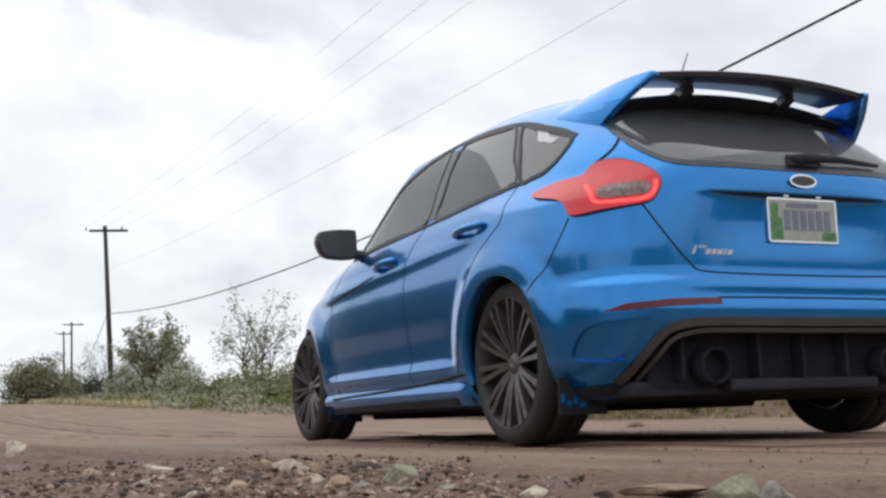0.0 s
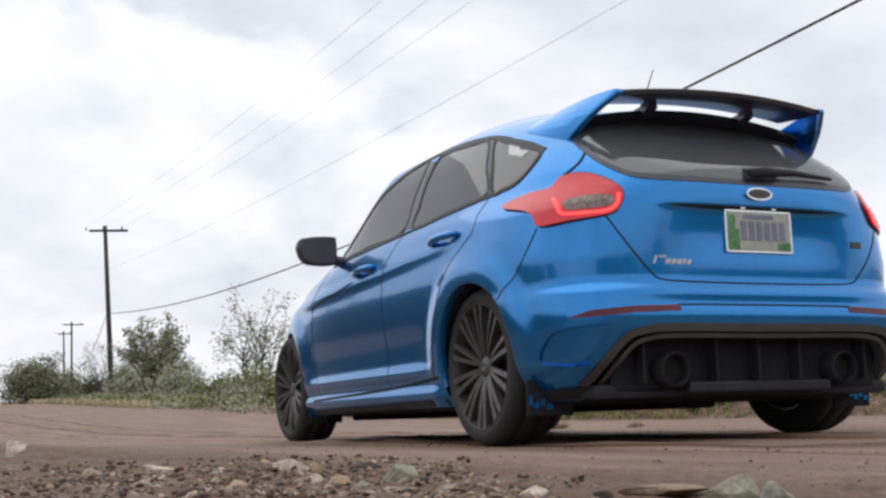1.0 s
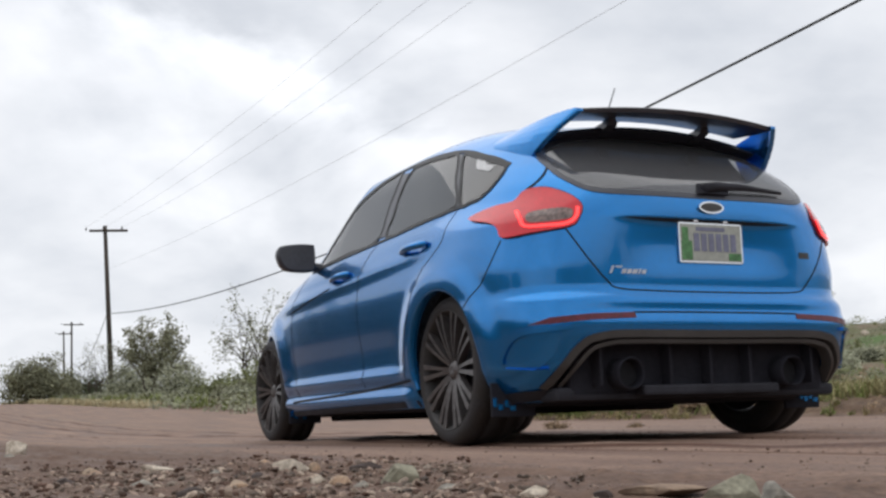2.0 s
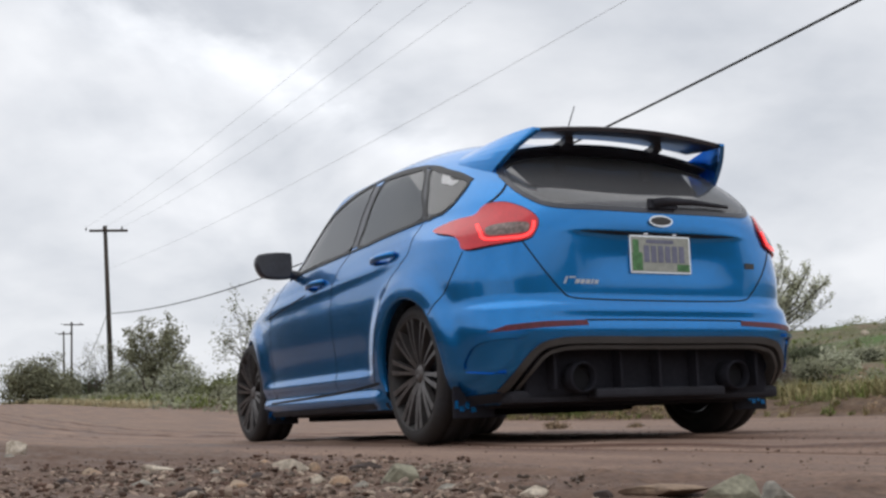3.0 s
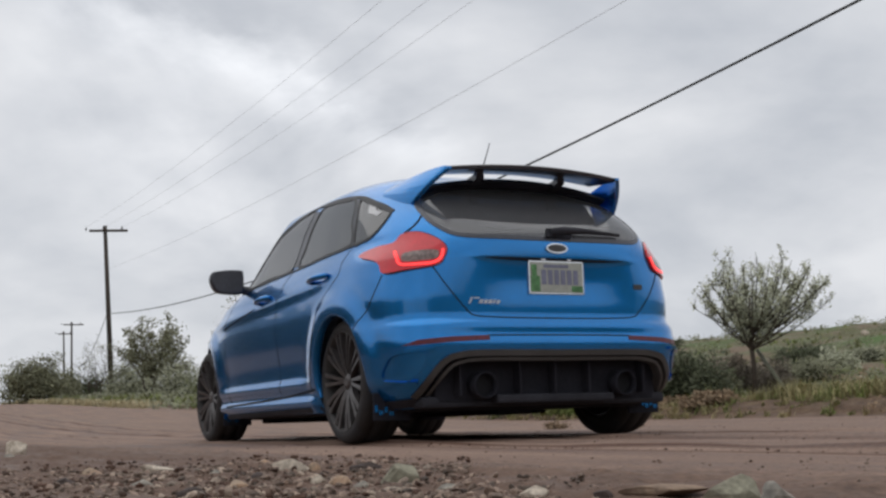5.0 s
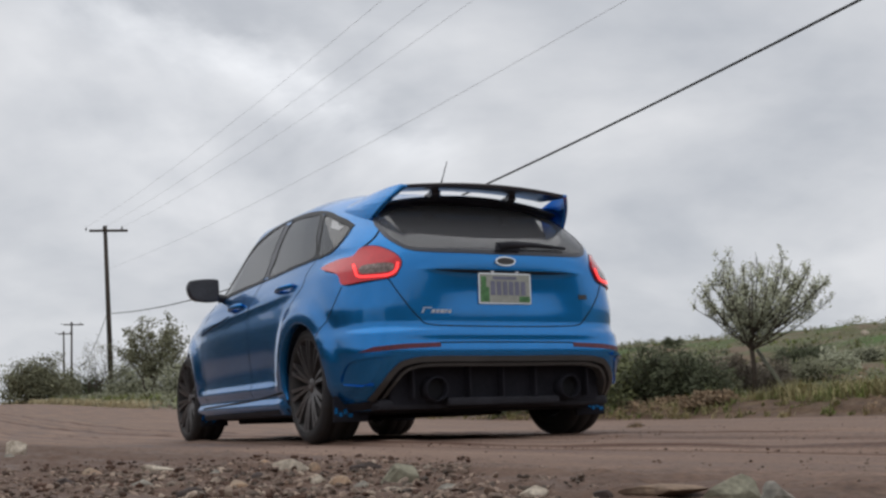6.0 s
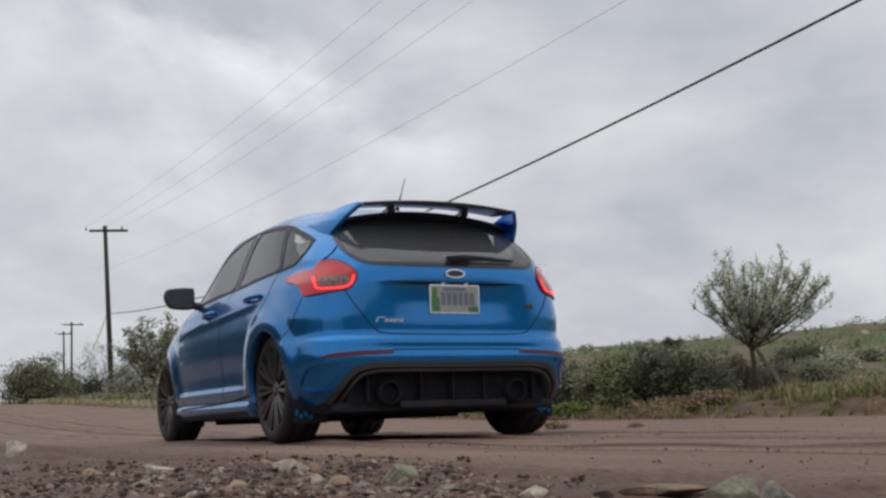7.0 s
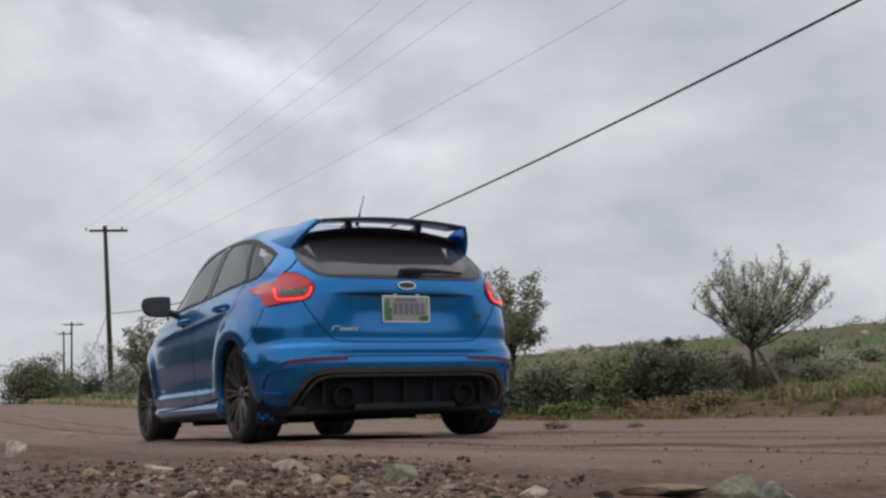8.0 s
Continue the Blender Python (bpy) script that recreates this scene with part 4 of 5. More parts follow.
def skin_front(x, z, off=0.0):
    """A point of the windscreen at x."""
    w, r, f, n = level(z)
    return (x, NOSE + (f - NOSE) * (1 - min(0.99, abs(x) / w) ** 3.2) ** (1 / 3.2) + off, z)


def inside(poly, p):
    hit = False
    for (x0, y0), (x1, y1) in zip(poly, poly[1:] + poly[:1]):
        if (y0 > p[1]) != (y1 > p[1]) and p[0] < (x1 - x0) * (p[1] - y0) / (y1 - y0) + x0:
            hit = not hit
    return hit


def panel(outline, to_skin, off=0.004, depth=0.012, step=0.05, hole=None):
    """A panel with thickness that follows the skin inside an outline of its two running lengths."""
    bm = bmesh.new()
    vs = [bm.verts.new((p[0], p[1], 0)) for p in outline]
    bm.faces.new(vs)
    if hole:
        bm.free()
        bm = bmesh.new()
        o = [bm.verts.new((p[0], p[1], 0)) for p in outline]
        i = [bm.verts.new((p[0], p[1], 0)) for p in hole]
        for k in range(len(o)):
            j = (k + 1) % len(o)
            bm.faces.new((o[k], o[j], i[j], i[k]))
    else:
        lo, hi = np.min(outline, axis=0), np.max(outline, axis=0)
        for ax in (0, 1):
            v = math.ceil(lo[ax] / step) * step
            while v < hi[ax]:
                co, no = [0, 0, 0], [0, 0, 0]
                co[ax], no[ax] = v + 0.0003, 1
                bmesh.ops.bisect_plane(bm, geom=bm.verts[:] + bm.edges[:] + bm.faces[:], dist=1e-6, plane_co=co, plane_no=no)
                v += step
        bmesh.ops.triangulate(bm, faces=[f for f in bm.faces if len(f.verts) > 4])
    edge = [e for e in bm.edges if e.is_boundary]
    flat = [v.co.copy() for v in bm.verts]
    bm.verts.index_update()
    verts = [to_skin(p.x, p.y, off) for p in flat] + [to_skin(p.x, p.y, off - depth) for p in flat]
    k = len(flat)
    faces = [tuple(v.index for v in f.verts) for f in bm.faces]
    faces += [tuple(v.index + k for v in reversed(f.verts)) for f in bm.faces]
    for e in edge:
        a, b = e.verts[0].index, e.verts[1].index
        faces.append((a, b, b + k, a + k))
    bm.free()
    me = bpy.data.meshes.new("panel")
    me.from_pydata(verts, [], faces)
    out = bmesh.new()
    out.from_mesh(me)
    bpy.data.meshes.remove(me)
    bmesh.ops.recalc_face_normals(out, faces=out.faces[:])
    for e in out.edges:
        if len(e.link_faces) == 2 and e.calc_face_angle() > 0.7:
            e.smooth = False
    return out


def strip(line, to_skin, width, off=0.004, depth=0.01):
    """A narrow band with thickness along a line of the skin."""
    verts, faces = [], []
    for i, p in enumerate(line):
        q0, q1 = np.array(line[max(0, i - 1)]), np.array(line[min(len(line) - 1, i + 1)])
        d = (q1 - q0) / (np.linalg.norm(q1 - q0) or 1)
        nrm = np.array((-d[1], d[0])) * width / 2
        for s, o in ((1, off), (-1, off), (-1, off - depth), (1, off - depth)):
            verts.append(to_skin(p[0] + s * nrm[0], p[1] + s * nrm[1], o))
    for i in range(len(line) - 1):
        for k in range(4):
            a, b = i * 4 + k, i * 4 + (k + 1) % 4
            faces.append((a, b, b + 4, a + 4))
    faces += [(3, 2, 1, 0), tuple(len(verts) - 4 + k for k in range(4))]
    bm = bmesh.new()
    me = bpy.data.meshes.new("strip")
    me.from_pydata(verts, [], faces)
    bm.from_mesh(me)
    bpy.data.meshes.remove(me)
    bmesh.ops.recalc_face_normals(bm, faces=bm.faces[:])
    return bm


def wrapped(points):
    """Outline round the corner of the tail: angle from straight back, in lengths of about a metre, and height."""
    return [(1.5 * math.atan2(abs(x), MID - y), z) for x, y, z in points]


# outlines on the flank (y, z) and on the tail (x, z)
QUARTER = [(-0.320, 1.162), (-0.21, 1.209), (-0.03, 1.268), (0.080, 1.300), (-0.005, 1.165), (-0.088, 1.038), (-0.16, 1.036), (-0.235, 1.044), (-0.297, 1.085)]
REAR_DOOR_GLASS = [(0.150, 1.312), (0.30, 1.336), (0.458, 1.353), (0.62, 1.363), (0.685, 1.350), (0.728, 1.25), (0.715, 1.12), (0.690, 1.013), (0.307, 1.023), (-0.030, 1.040), (0.055, 1.17)]
FRONT_DOOR_GLASS = [(0.830, 1.368), (0.95, 1.372), (1.10, 1.358), (1.28, 1.318), (1.41, 1.268), (1.52, 1.185), (1.62, 1.085), (1.70, 0.995), (1.45, 0.996), (1.23, 1.006), (0.835, 1.017), (0.83, 1.18)]
REAR_GLASS_HALF = [(0.0, 1.325), (0.25, 1.316), (0.45, 1.282), (0.565, 1.232), (0.606, 1.18), (0.612, 1.13), (0.604, 1.075), (0.575, 1.035), (0.535, 1.007), (0.45, 0.992), (0.25, 0.989), (0.0, 0.988)]
REAR_GLASS = REAR_GLASS_HALF + [(-x, z) for x, z in REAR_GLASS_HALF[-2:0:-1]]
LAMP = [(0.834, -0.233, 0.948), (0.790, -0.36, 0.978), (0.752, -0.48, 0.984), (0.711, -0.50, 1.024), (0.662, -0.58, 1.026), (0.612, -0.675, 0.985),
        (0.586, -0.724, 0.935), (0.600, -0.722, 0.885), (0.638, -0.712, 0.848), (0.754, -0.61, 0.832), (0.814, -0.492, 0.828), (0.817, -0.455, 0.872), (0.824, -0.40, 0.904)]
WINDSCREEN = [(-0.60, 1.000), (0.60, 1.000), (0.60, 1.08), (0.575, 1.20), (0.53, 1.31), (0.48, 1.365), (-0.48, 1.365), (-0.53, 1.31), (-0.575, 1.20), (-0.60, 1.08)]
DIFFUSER_HALF = [(0.0, 0.422), (0.44, 0.424), (0.56, 0.414), (0.625, 0.388), (0.68, 0.315), (0.715, 0.232), (0.72, 0.165), (0.0, 0.165)]
DIFFUSER = DIFFUSER_HALF + [(-x, z) for x, z in DIFFUSER_HALF[-1:0:-1]][:-1]


def grown(poly, by):
    """The outline moved outward by a length, edge by edge."""
    pts = [np.array(p, float) for p in poly]
    n = len(pts)
    area = sum(pts[k][0] * pts[(k + 1) % n][1] - pts[(k + 1) % n][0] * pts[k][1] for k in range(n))
    turn = 1 if area > 0 else -1
    out = []
    for k in range(n):
        a, b = pts[k] - pts[k - 1], pts[(k + 1) % n] - pts[k]
        na, nb = np.array((a[1], -a[0])), np.array((b[1], -b[0]))
        na, nb = na / (np.linalg.norm(na) or 1), nb / (np.linalg.norm(nb) or 1)
        m = na + nb
        m = m / max(0.6, float(m @ m) / 2) if np.linalg.norm(m) > 1e-6 else na
        out.append(tuple(pts[k] + turn * by * m))
    return out


def cut_along(bm, poly, axis, test):
    """Splits the faces along an outline seen along an axis (0: from the side, 1: from behind), so that an opening gets a clean edge."""
    n = len(poly)
    for k in range(n):
        p, q = np.array(poly[k]), np.array(poly[(k + 1) % n])
        d = q - p
        ln = float(np.linalg.norm(d))
        if ln < 1e-6:
            continue
        mid = (p + q) / 2
        near = []
        for f in bm.faces:
            c = f.calc_center_median()
            if not test(c):
                continue
            c2 = (c.y, c.z) if axis == 0 else (c.x, c.z)
            if abs(c2[0] - mid[0]) < ln / 2 + 0.05 and abs(c2[1] - mid[1]) < ln / 2 + 0.05:
                near.append(f)
        if not near:
            continue
        geom = list({v for f in near for v in f.verts}) + list({e for f in near for e in f.edges}) + near
        co = (0, p[0], p[1]) if axis == 0 else (p[0], 0, p[1])
        no = (0, -d[1], d[0]) if axis == 0 else (-d[1], 0, d[0])
        bmesh.ops.bisect_plane(bm, geom=geom, dist=1e-5, plane_co=co, plane_no=no)


def body_shell():
    """The painted skin, open at the panes, the arches and the diffuser."""
    zs = sorted(set([round(v, 3) for v in np.arange(0.165, 1.36, 0.017)] + [0.495, 0.51, 0.552, 0.566, 0.580, 0.596, 0.876, 0.888, 1.37, 1.385, 1.40, 1.412, 1.424, 1.434, 1.444, 1.452, 1.46, 1.466, 1.470, 1.474]))
    rows = []
    for z in zs:
        w, r, f, n = level(z)
        ring = []
        for k in np.linspace(0, 0.9, 26):
            y = MID - (MID - r) * (1 - k ** n) ** (1 / n)
            ring.append(skin(math.atan2(k * w, MID - y), z))
        y0 = MID - (MID - r) * (1 - 0.9 ** n) ** (1 / n)
        for y in np.linspace(y0, MID, 60)[1:]:
            ring.append(skin_side(y, z))
        for y in np.linspace(MID, NOSE, 12)[1:]:
            ring.append(skin_side(y, z))
        for k in np.sin(np.linspace(0, math.pi / 2, 46))[1:]:
            ring.append(skin_side(NOSE + (f - NOSE) * k, z) if k < 1 else (0.0, f, z))
        rows.append(ring)
    m = len(rows[0])
    verts, faces = [], []
    for ring in rows:
        verts += list(ring)
    for i in range(len(rows) - 1):
        for j in range(m - 1):
            faces.append((i * m + j, i * m + j + 1, (i + 1) * m + j + 1, (i + 1) * m + j))
    top = (len(rows) - 1) * m
    for j in range(1, m - 2):
        faces.append((top, top + j, top + j + 1))
    bm = bmesh.new()
    me = bpy.data.meshes.new("shell")
    me.from_pydata(verts, [], faces)
    bm.from_mesh(me)
    bpy.data.meshes.remove(me)
    bmesh.ops.remove_doubles(bm, verts=bm.verts[:], dist=0.0005)
    holes = []
    for line in (QUARTER, REAR_DOOR_GLASS, FRONT_DOOR_GLASS):
        holes.append((grown(smooth_loop(line, 3), 0.003), 0, lambda c: c.x < -0.55 and c.z > 0.9))
    for ya in AXLES:
        arch = [(ya - 0.006 + 0.344 * math.cos(2 * math.pi * k / 40), 0.33 + 0.344 * math.sin(2 * math.pi * k / 40)) for k in range(40)]
        holes.append((arch, 0, lambda c: c.x < -0.5 and c.z < 0.8 and c.y > -0.55))
    holes.append((grown(REAR_GLASS, -0.008), 1, lambda c: c.y < -0.2 and c.z > 0.9))
    holes.append((grown(WINDSCREEN, -0.008), 1, lambda c: c.y > 1.15 and 0.97 < c.z < 1.40))
    holes.append((grown(DIFFUSER, -0.008), 1, lambda c: c.y < -0.45 and c.z < 0.5))
    for poly, axis, test in holes:
        cut_along(bm, poly, axis, test)
    gone = []
    for f in bm.faces:
        c = f.calc_center_median()
        for poly, axis, test in holes:
            if test(c) and inside(list(poly), (c.y, c.z) if axis == 0 else (c.x, c.z)):
                gone.append(f)
                break
    bmesh.ops.delete(bm, geom=gone, context="FACES")
    other = bm.copy()
    for v in other.verts:
        v.co.x = -v.co.x
    me = bpy.data.meshes.new("half")
    other.to_mesh(me)
    other.free()
    bm.from_mesh(me)
    bpy.data.meshes.remove(me)
    bmesh.ops.remove_doubles(bm, verts=bm.verts[:], dist=0.0005)
    bmesh.ops.recalc_face_normals(bm, faces=bm.faces[:])
    for f in bm.faces:
        f.smooth = True
    return bm


def both(fn):
    for sgn in (-1, 1):
        fn(sgn)


def build_wheel(car, x_face, y, sgn):
    """One wheel with tyre, rim and twenty slim spokes in pairs; its face looks to the side sgn."""
    w = new("wheel")
    w.parent = car
    w.matrix_basis = pose(x_face, y, 0.322)
    h = 0.118
    prof = [(h - 0.004, 0.256), (h + 0.002, 0.270), (h, 0.292), (h - 0.012, 0.312), (h - 0.035, 0.321), (0.05, 0.3225), (0.045, 0.316),
            (0.036, 0.316), (0.031, 0.323), (-0.031, 0.323), (-0.036, 0.316), (-0.045, 0.316), (-0.05, 0.3225),
            (-h + 0.035, 0.321), (-h + 0.012, 0.312), (-h, 0.292), (-h - 0.002, 0.262), (-h + 0.004, 0.235)]
    part("tyre", revolve([(s * sgn, r) for s, r in prof], 64), RUBBER, w, "black low-profile tyre with mud on it", True)
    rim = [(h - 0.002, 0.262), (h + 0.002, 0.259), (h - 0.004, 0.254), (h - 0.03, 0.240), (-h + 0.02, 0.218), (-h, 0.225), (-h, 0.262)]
    part("rim", revolve([(s * sgn, r) for s, r in rim], 64), RIM_SHADED, w, "", True)
    part("brake_disc", revolve([(s * sgn, r) for s, r in [(0.02, 0.02), (0.02, 0.165), (0.0, 0.165), (-0.10, 0.21), (-0.104, 0.21), (-0.104, 0.02)]], 40), HUB_DARK, w)
    part("hub_cap", revolve([(s * sgn, r) for s, r in [(h - 0.022, 0.001), (h - 0.022, 0.024), (h - 0.027, 0.030), (h - 0.040, 0.050), (h - 0.07, 0.055), (h - 0.07, 0.001)]], 32), RIM, w, "", True)
    spoke = None
    for k in range(20):
        a = math.radians(36 * (k // 2) + (6.0 if k % 2 else -6.0) + 9)
        if spoke is None:
            bm = bmesh.new()
            rows = []
            for r, s, t in ((0.045, h - 0.030, 0.0085), (0.10, h - 0.016, 0.0080), (0.17, h - 0.007, 0.0088), (0.257, h - 0.001, 0.0125)):
                rows.append([bm.verts.new((s * sgn, -t, r)), bm.verts.new(((s - 0.004) * sgn, t, r)), bm.verts.new(((s - 0.036) * sgn, t * 0.6, r)), bm.verts.new(((s - 0.036) * sgn, -t * 0.6, r))])
            for p, q in zip(rows, rows[1:]):
                for i in range(4):
                    bm.faces.new((p[i], p[(i + 1) % 4], q[(i + 1) % 4], q[i]))
            bm.faces.new(rows[0][::-1])
            bm.faces.new(rows[-1])
            bmesh.ops.recalc_face_normals(bm, faces=bm.faces[:])
            ob = part("spoke", bm, RIM, w)
            spoke = ob.data
        else:
            ob = new("spoke", spoke)
            ob.parent = w
        ob.matrix_basis = Matrix.Rotation(a, 4, "X")
    return w


def build_car():
    car = tagged(new("car"), "blue metallic hatchback with roof spoiler, rolling along a dirt road", "car")
    part("body", body_shell(), PAINT, car, "glossy bright blue painted body shell", True)

    # floor pan, wheel housings and cabin
    part("underbody", box(-0.70, 0.70, -0.42, 3.2, 0.150, 0.26, 0.02), BLACK_PLASTIC, car, "flat black underside")
    for k, (x0, x1, y0, y1, z0) in enumerate(((-0.10, 0.10, -0.3, 2.4, 0.125), (-0.55, -0.35, 0.2, 0.8, 0.13), (0.30, 0.55, 0.3, 1.0, 0.13), (-0.5, 0.5, 2.3, 2.5, 0.12))):
        part("floor_rib", box(x0, x1, y0, y1, z0, 0.17, 0.015), HUB_DARK, car)
    part("rear_silencer", box(-0.42, 0.42, -0.62, -0.30, 0.165, 0.30, 0.05, 3), HUB_DARK, car)
    for ya in AXLES:
        for sgn in (-1, 1):
            prof = [(0.78 * sgn, 0.385), (0.80 * sgn, 0.372), (0.52 * sgn, 0.372), (0.50 * sgn, 0.385)]
            v, f = revolve([(s, r) for s, r in prof], 48)
            keep = [q for q in f if min(v[i][2] for i in q) > -0.17]
            part("wheel_housing", ([(x, y + ya, z + 0.33) for x, y, z in v], keep), WELL_SHADE, car)
            part("housing_wall", box(0.47 * sgn, 0.50 * sgn, ya - 0.38, ya + 0.38, 0.2, 0.70) if sgn > 0 else box(-0.50, -0.47, ya - 0.38, ya + 0.38, 0.2, 0.70), WELL_SHADE, car)
    part("cabin_floor", box(-0.74, 0.74, -0.45, 2.35, 0.30, 0.34), SEAT, car)
    part("parcel_shelf", box(-0.60, 0.60, -0.60, 0.0, 0.93, 0.95, 0.008), SEAT, car)
    part("dashboard", box(-0.72, 0.72, 1.72, 2.20, 0.60, 0.95, 0.06, 3), SEAT, car)
    for sx in (-0.36, 0.36):
        for yy in (0.05, 0.98):
            seat = part("seat_back", box(sx - 0.25, sx + 0.25, yy, yy + 0.16, 0.42, 1.02, 0.07, 3), SEAT, car, "dark cloth seat back")
            part("headrest", box(sx - 0.13, sx + 0.13, yy - 0.04, yy + 0.07, 1.05, 1.20, 0.04, 3), SEAT, seat)

    def flank(sgn):
        on = lambda y, z, o: skin_side(y, z, o, sgn)
        for name, line, lab in (("quarter_window", QUARTER, "small tinted rear quarter window"), ("rear_door_window", REAR_DOOR_GLASS, "tinted rear door window"),
                                ("front_door_window", FRONT_DOOR_GLASS, "front door window with the sky in it")):
            loop = smooth_loop(line, 5)
            pane = part(name, panel(loop, on, 0.001, 0.003), GLASS_SIDE, car, lab, True)
            pane.visible_shadow = False
            part("window_frame", panel(grown(loop, 0.011), on, 0.005, 0.014, hole=grown(loop, -0.004)), TRIM, pane, "glossy black window surround")
        part("door_pillar", panel([(0.728, 1.350), (0.742, 1.24), (0.730, 1.12), (0.704, 1.020), (0.823, 1.020), (0.818, 1.18), (0.820, 1.360)], on, 0.003, 0.010), BLACK_GLOSS, car, "black pillar between the door windows")
        part("door_pillar", panel([(0.150, 1.320), (0.105, 1.313), (0.02, 1.175), (-0.072, 1.034), (-0.042, 1.034), (0.045, 1.17)], on, 0.003, 0.010), BLACK_GLOSS, car, "slim black pillar before the quarter window")
        part("roof_trim", strip(smooth_line([(-0.335, 1.172), (-0.22, 1.222), (-0.10, 1.262), (0.02, 1.303), (0.15, 1.334), (0.30, 1.355), (0.458, 1.371), (0.65, 1.384), (0.85, 1.388), (1.0, 1.384), (1.12, 1.373), (1.30, 1.330), (1.43, 1.280), (1.55, 1.19), (1.66, 1.08)]), on, 0.015, 0.004, 0.012), TRIM, car)
        if sgn < 0:
            part("sticker", panel([(-0.06, 1.255), (-0.10, 1.20), (-0.22, 1.165), (-0.24, 1.185), (-0.17, 1.205), (-0.12, 1.250)], on, 0.003, 0.002), STICKER, car, "white sticker on the quarter window")
        part("belt_trim", strip(smooth_line([(-0.10, 1.026), (0.4, 1.010), (0.8, 0.998), (1.4, 0.984), (1.82, 0.970)]), on, 0.010, 0.005), TRIM, car)
        for name, line in (("door_gap", [(-0.07, 1.02), (-0.03, 0.95), (-0.03, 0.88), (0.07, 0.82), (0.16, 0.77), (0.25, 0.66), (0.34, 0.50), (0.40, 0.32), (0.43, 0.27)]),
                           ("door_gap", [(0.79, 1.0), (0.92, 0.86), (0.975, 0.70), (0.97, 0.52), (0.955, 0.34), (0.96, 0.275)]),
                           ("door_gap", [(1.86, 0.95), (2.05, 0.80), (2.10, 0.60), (2.08, 0.40), (2.05, 0.26)])):
            part(name, strip(smooth_line(line), on, 0.0038, 0.0012, 0.01), WELL_SHADE, car)
        part("sill_gap", strip(smooth_line([(0.36, 0.292), (0.9, 0.266), (1.5, 0.250), (2.15, 0.236)]), on, 0.013, 0.002, 0.01), WELL_SHADE, car)
        part("sill_trim", strip(smooth_line([(0.34, 0.184), (1.2, 0.178), (2.2, 0.170)]), on, 0.03, 0.004, 0.02), BLACK_PLASTIC, car)
        # waist crease of the front wing and door, its shade drawn as a dark strip
        part("wing_crease_shade", strip(smooth_line([(2.12, 0.757), (1.70, 0.795), (1.36, 0.828)]), on, 0.007, 0.0016, 0.012), WELL_SHADE, car)
        for yh, zh in ((0.235, 0.880), (1.20, 0.862)):
            cup = panel(smooth_loop([(yh - 0.09, zh + 0.004), (yh - 0.03, zh + 0.038), (yh + 0.05, zh + 0.026), (yh + 0.10, zh - 0.01), (yh + 0.05, zh - 0.036), (yh - 0.04, zh - 0.030)], 4), on, 0.002, 0.006)
            handle = part("door_handle", cup, PAINT, car, "blue pull handle over a shallow cup", True)
            line = [(yh - 0.13 + 0.26 * k / 8, zh + 0.012 - 0.012 * (k / 8)) for k in range(9)]
            pts = [on(p[0], p[1], 0.008 + 0.034 * math.sin(math.pi * k / 8)) for k, p in enumerate(line)]
            part("grip", tube(pts, [0.012] + [0.017] * 7 + [0.012], 8), PAINT, handle, "", True)
        # lips of the wheel arches
        for ya in AXLES:
            ang = np.linspace(radians(-14), radians(194), 73)
            verts, faces = [], []
            for a in ang:
                for r, o in ((0.333, -0.040), (0.3335, -0.003), (0.335, -0.0006), (0.338, 0.0006), (0.346, 0.0009), (0.357, 0.0007)):
                    y, z = ya - 0.006 + r * math.cos(a), 0.33 + r * math.sin(a)
                    verts.append(skin_side(y, max(z, 0.165), o, sgn))
            for i in range(len(ang) - 1):
                for k in range(5):
                    q = (i * 6 + k, i * 6 + k + 1, i * 6 + k + 7, i * 6 + k + 6)
                    faces.append(q if sgn < 0 else q[::-1])
            part("arch_lip", (verts, faces), PAINT, car, "", True)
            part("mud_flap", box(0.75 * sgn - 0.10, 0.75 * sgn + 0.10, ya - 0.40, ya - 0.385, 0.112, 0.25, 0.006), HUB_DARK, car, "black mud flap with blue marks")
            for k, (dx, dz, wd, ht) in enumerate(((-0.055, 0.012, 0.016, 0.034), (-0.033, 0.0, 0.022, 0.022), (-0.004, 0.010, 0.018, 0.028), (0.020, -0.004, 0.026, 0.020))):
                x0 = 0.79 * sgn + dx
                part("flap_mark", box(x0, x0 + wd, ya - 0.404, ya - 0.399, 0.142 + dz, 0.142 + dz + ht), PAINT, car)
        # door mirror
        pts = smooth_loop([(0.014, -0.066), (0.006, -0.050), (0.004, 0.02), (0.008, 0.074), (0.022, 0.086), (0.10, 0.087), (0.185, 0.076), (0.212, 0.062), (0.222, 0.022), (0.206, -0.028), (0.182, -0.056), (0.150, -0.068), (0.07, -0.074)], 4)
        verts, faces = [], []
        n = len(pts)
        for d, s in ((0.0, 0.96), (0.02, 1.0), (0.07, 0.95), (0.12, 0.75), (0.15, 0.35)):
            for u, v in pts:
                verts.append(((0.888 + 0.105 + (u - 0.105) * s) * sgn, 1.600 + d + 0.05 * u, 1.020 + 0.015 + (v - 0.015) * s))
        for i in range(4):
            for k in range(n):
                faces.append((i * n + k, i * n + (k + 1) % n, (i + 1) * n + (k + 1) % n, (i + 1) * n + k))
        faces += [tuple(range(n))[::-1], tuple(range(4 * n, 5 * n))]
        mirror = part("door_mirror", (verts, faces), BLACK_GLOSS, car, "dark door mirror on a short arm", True)
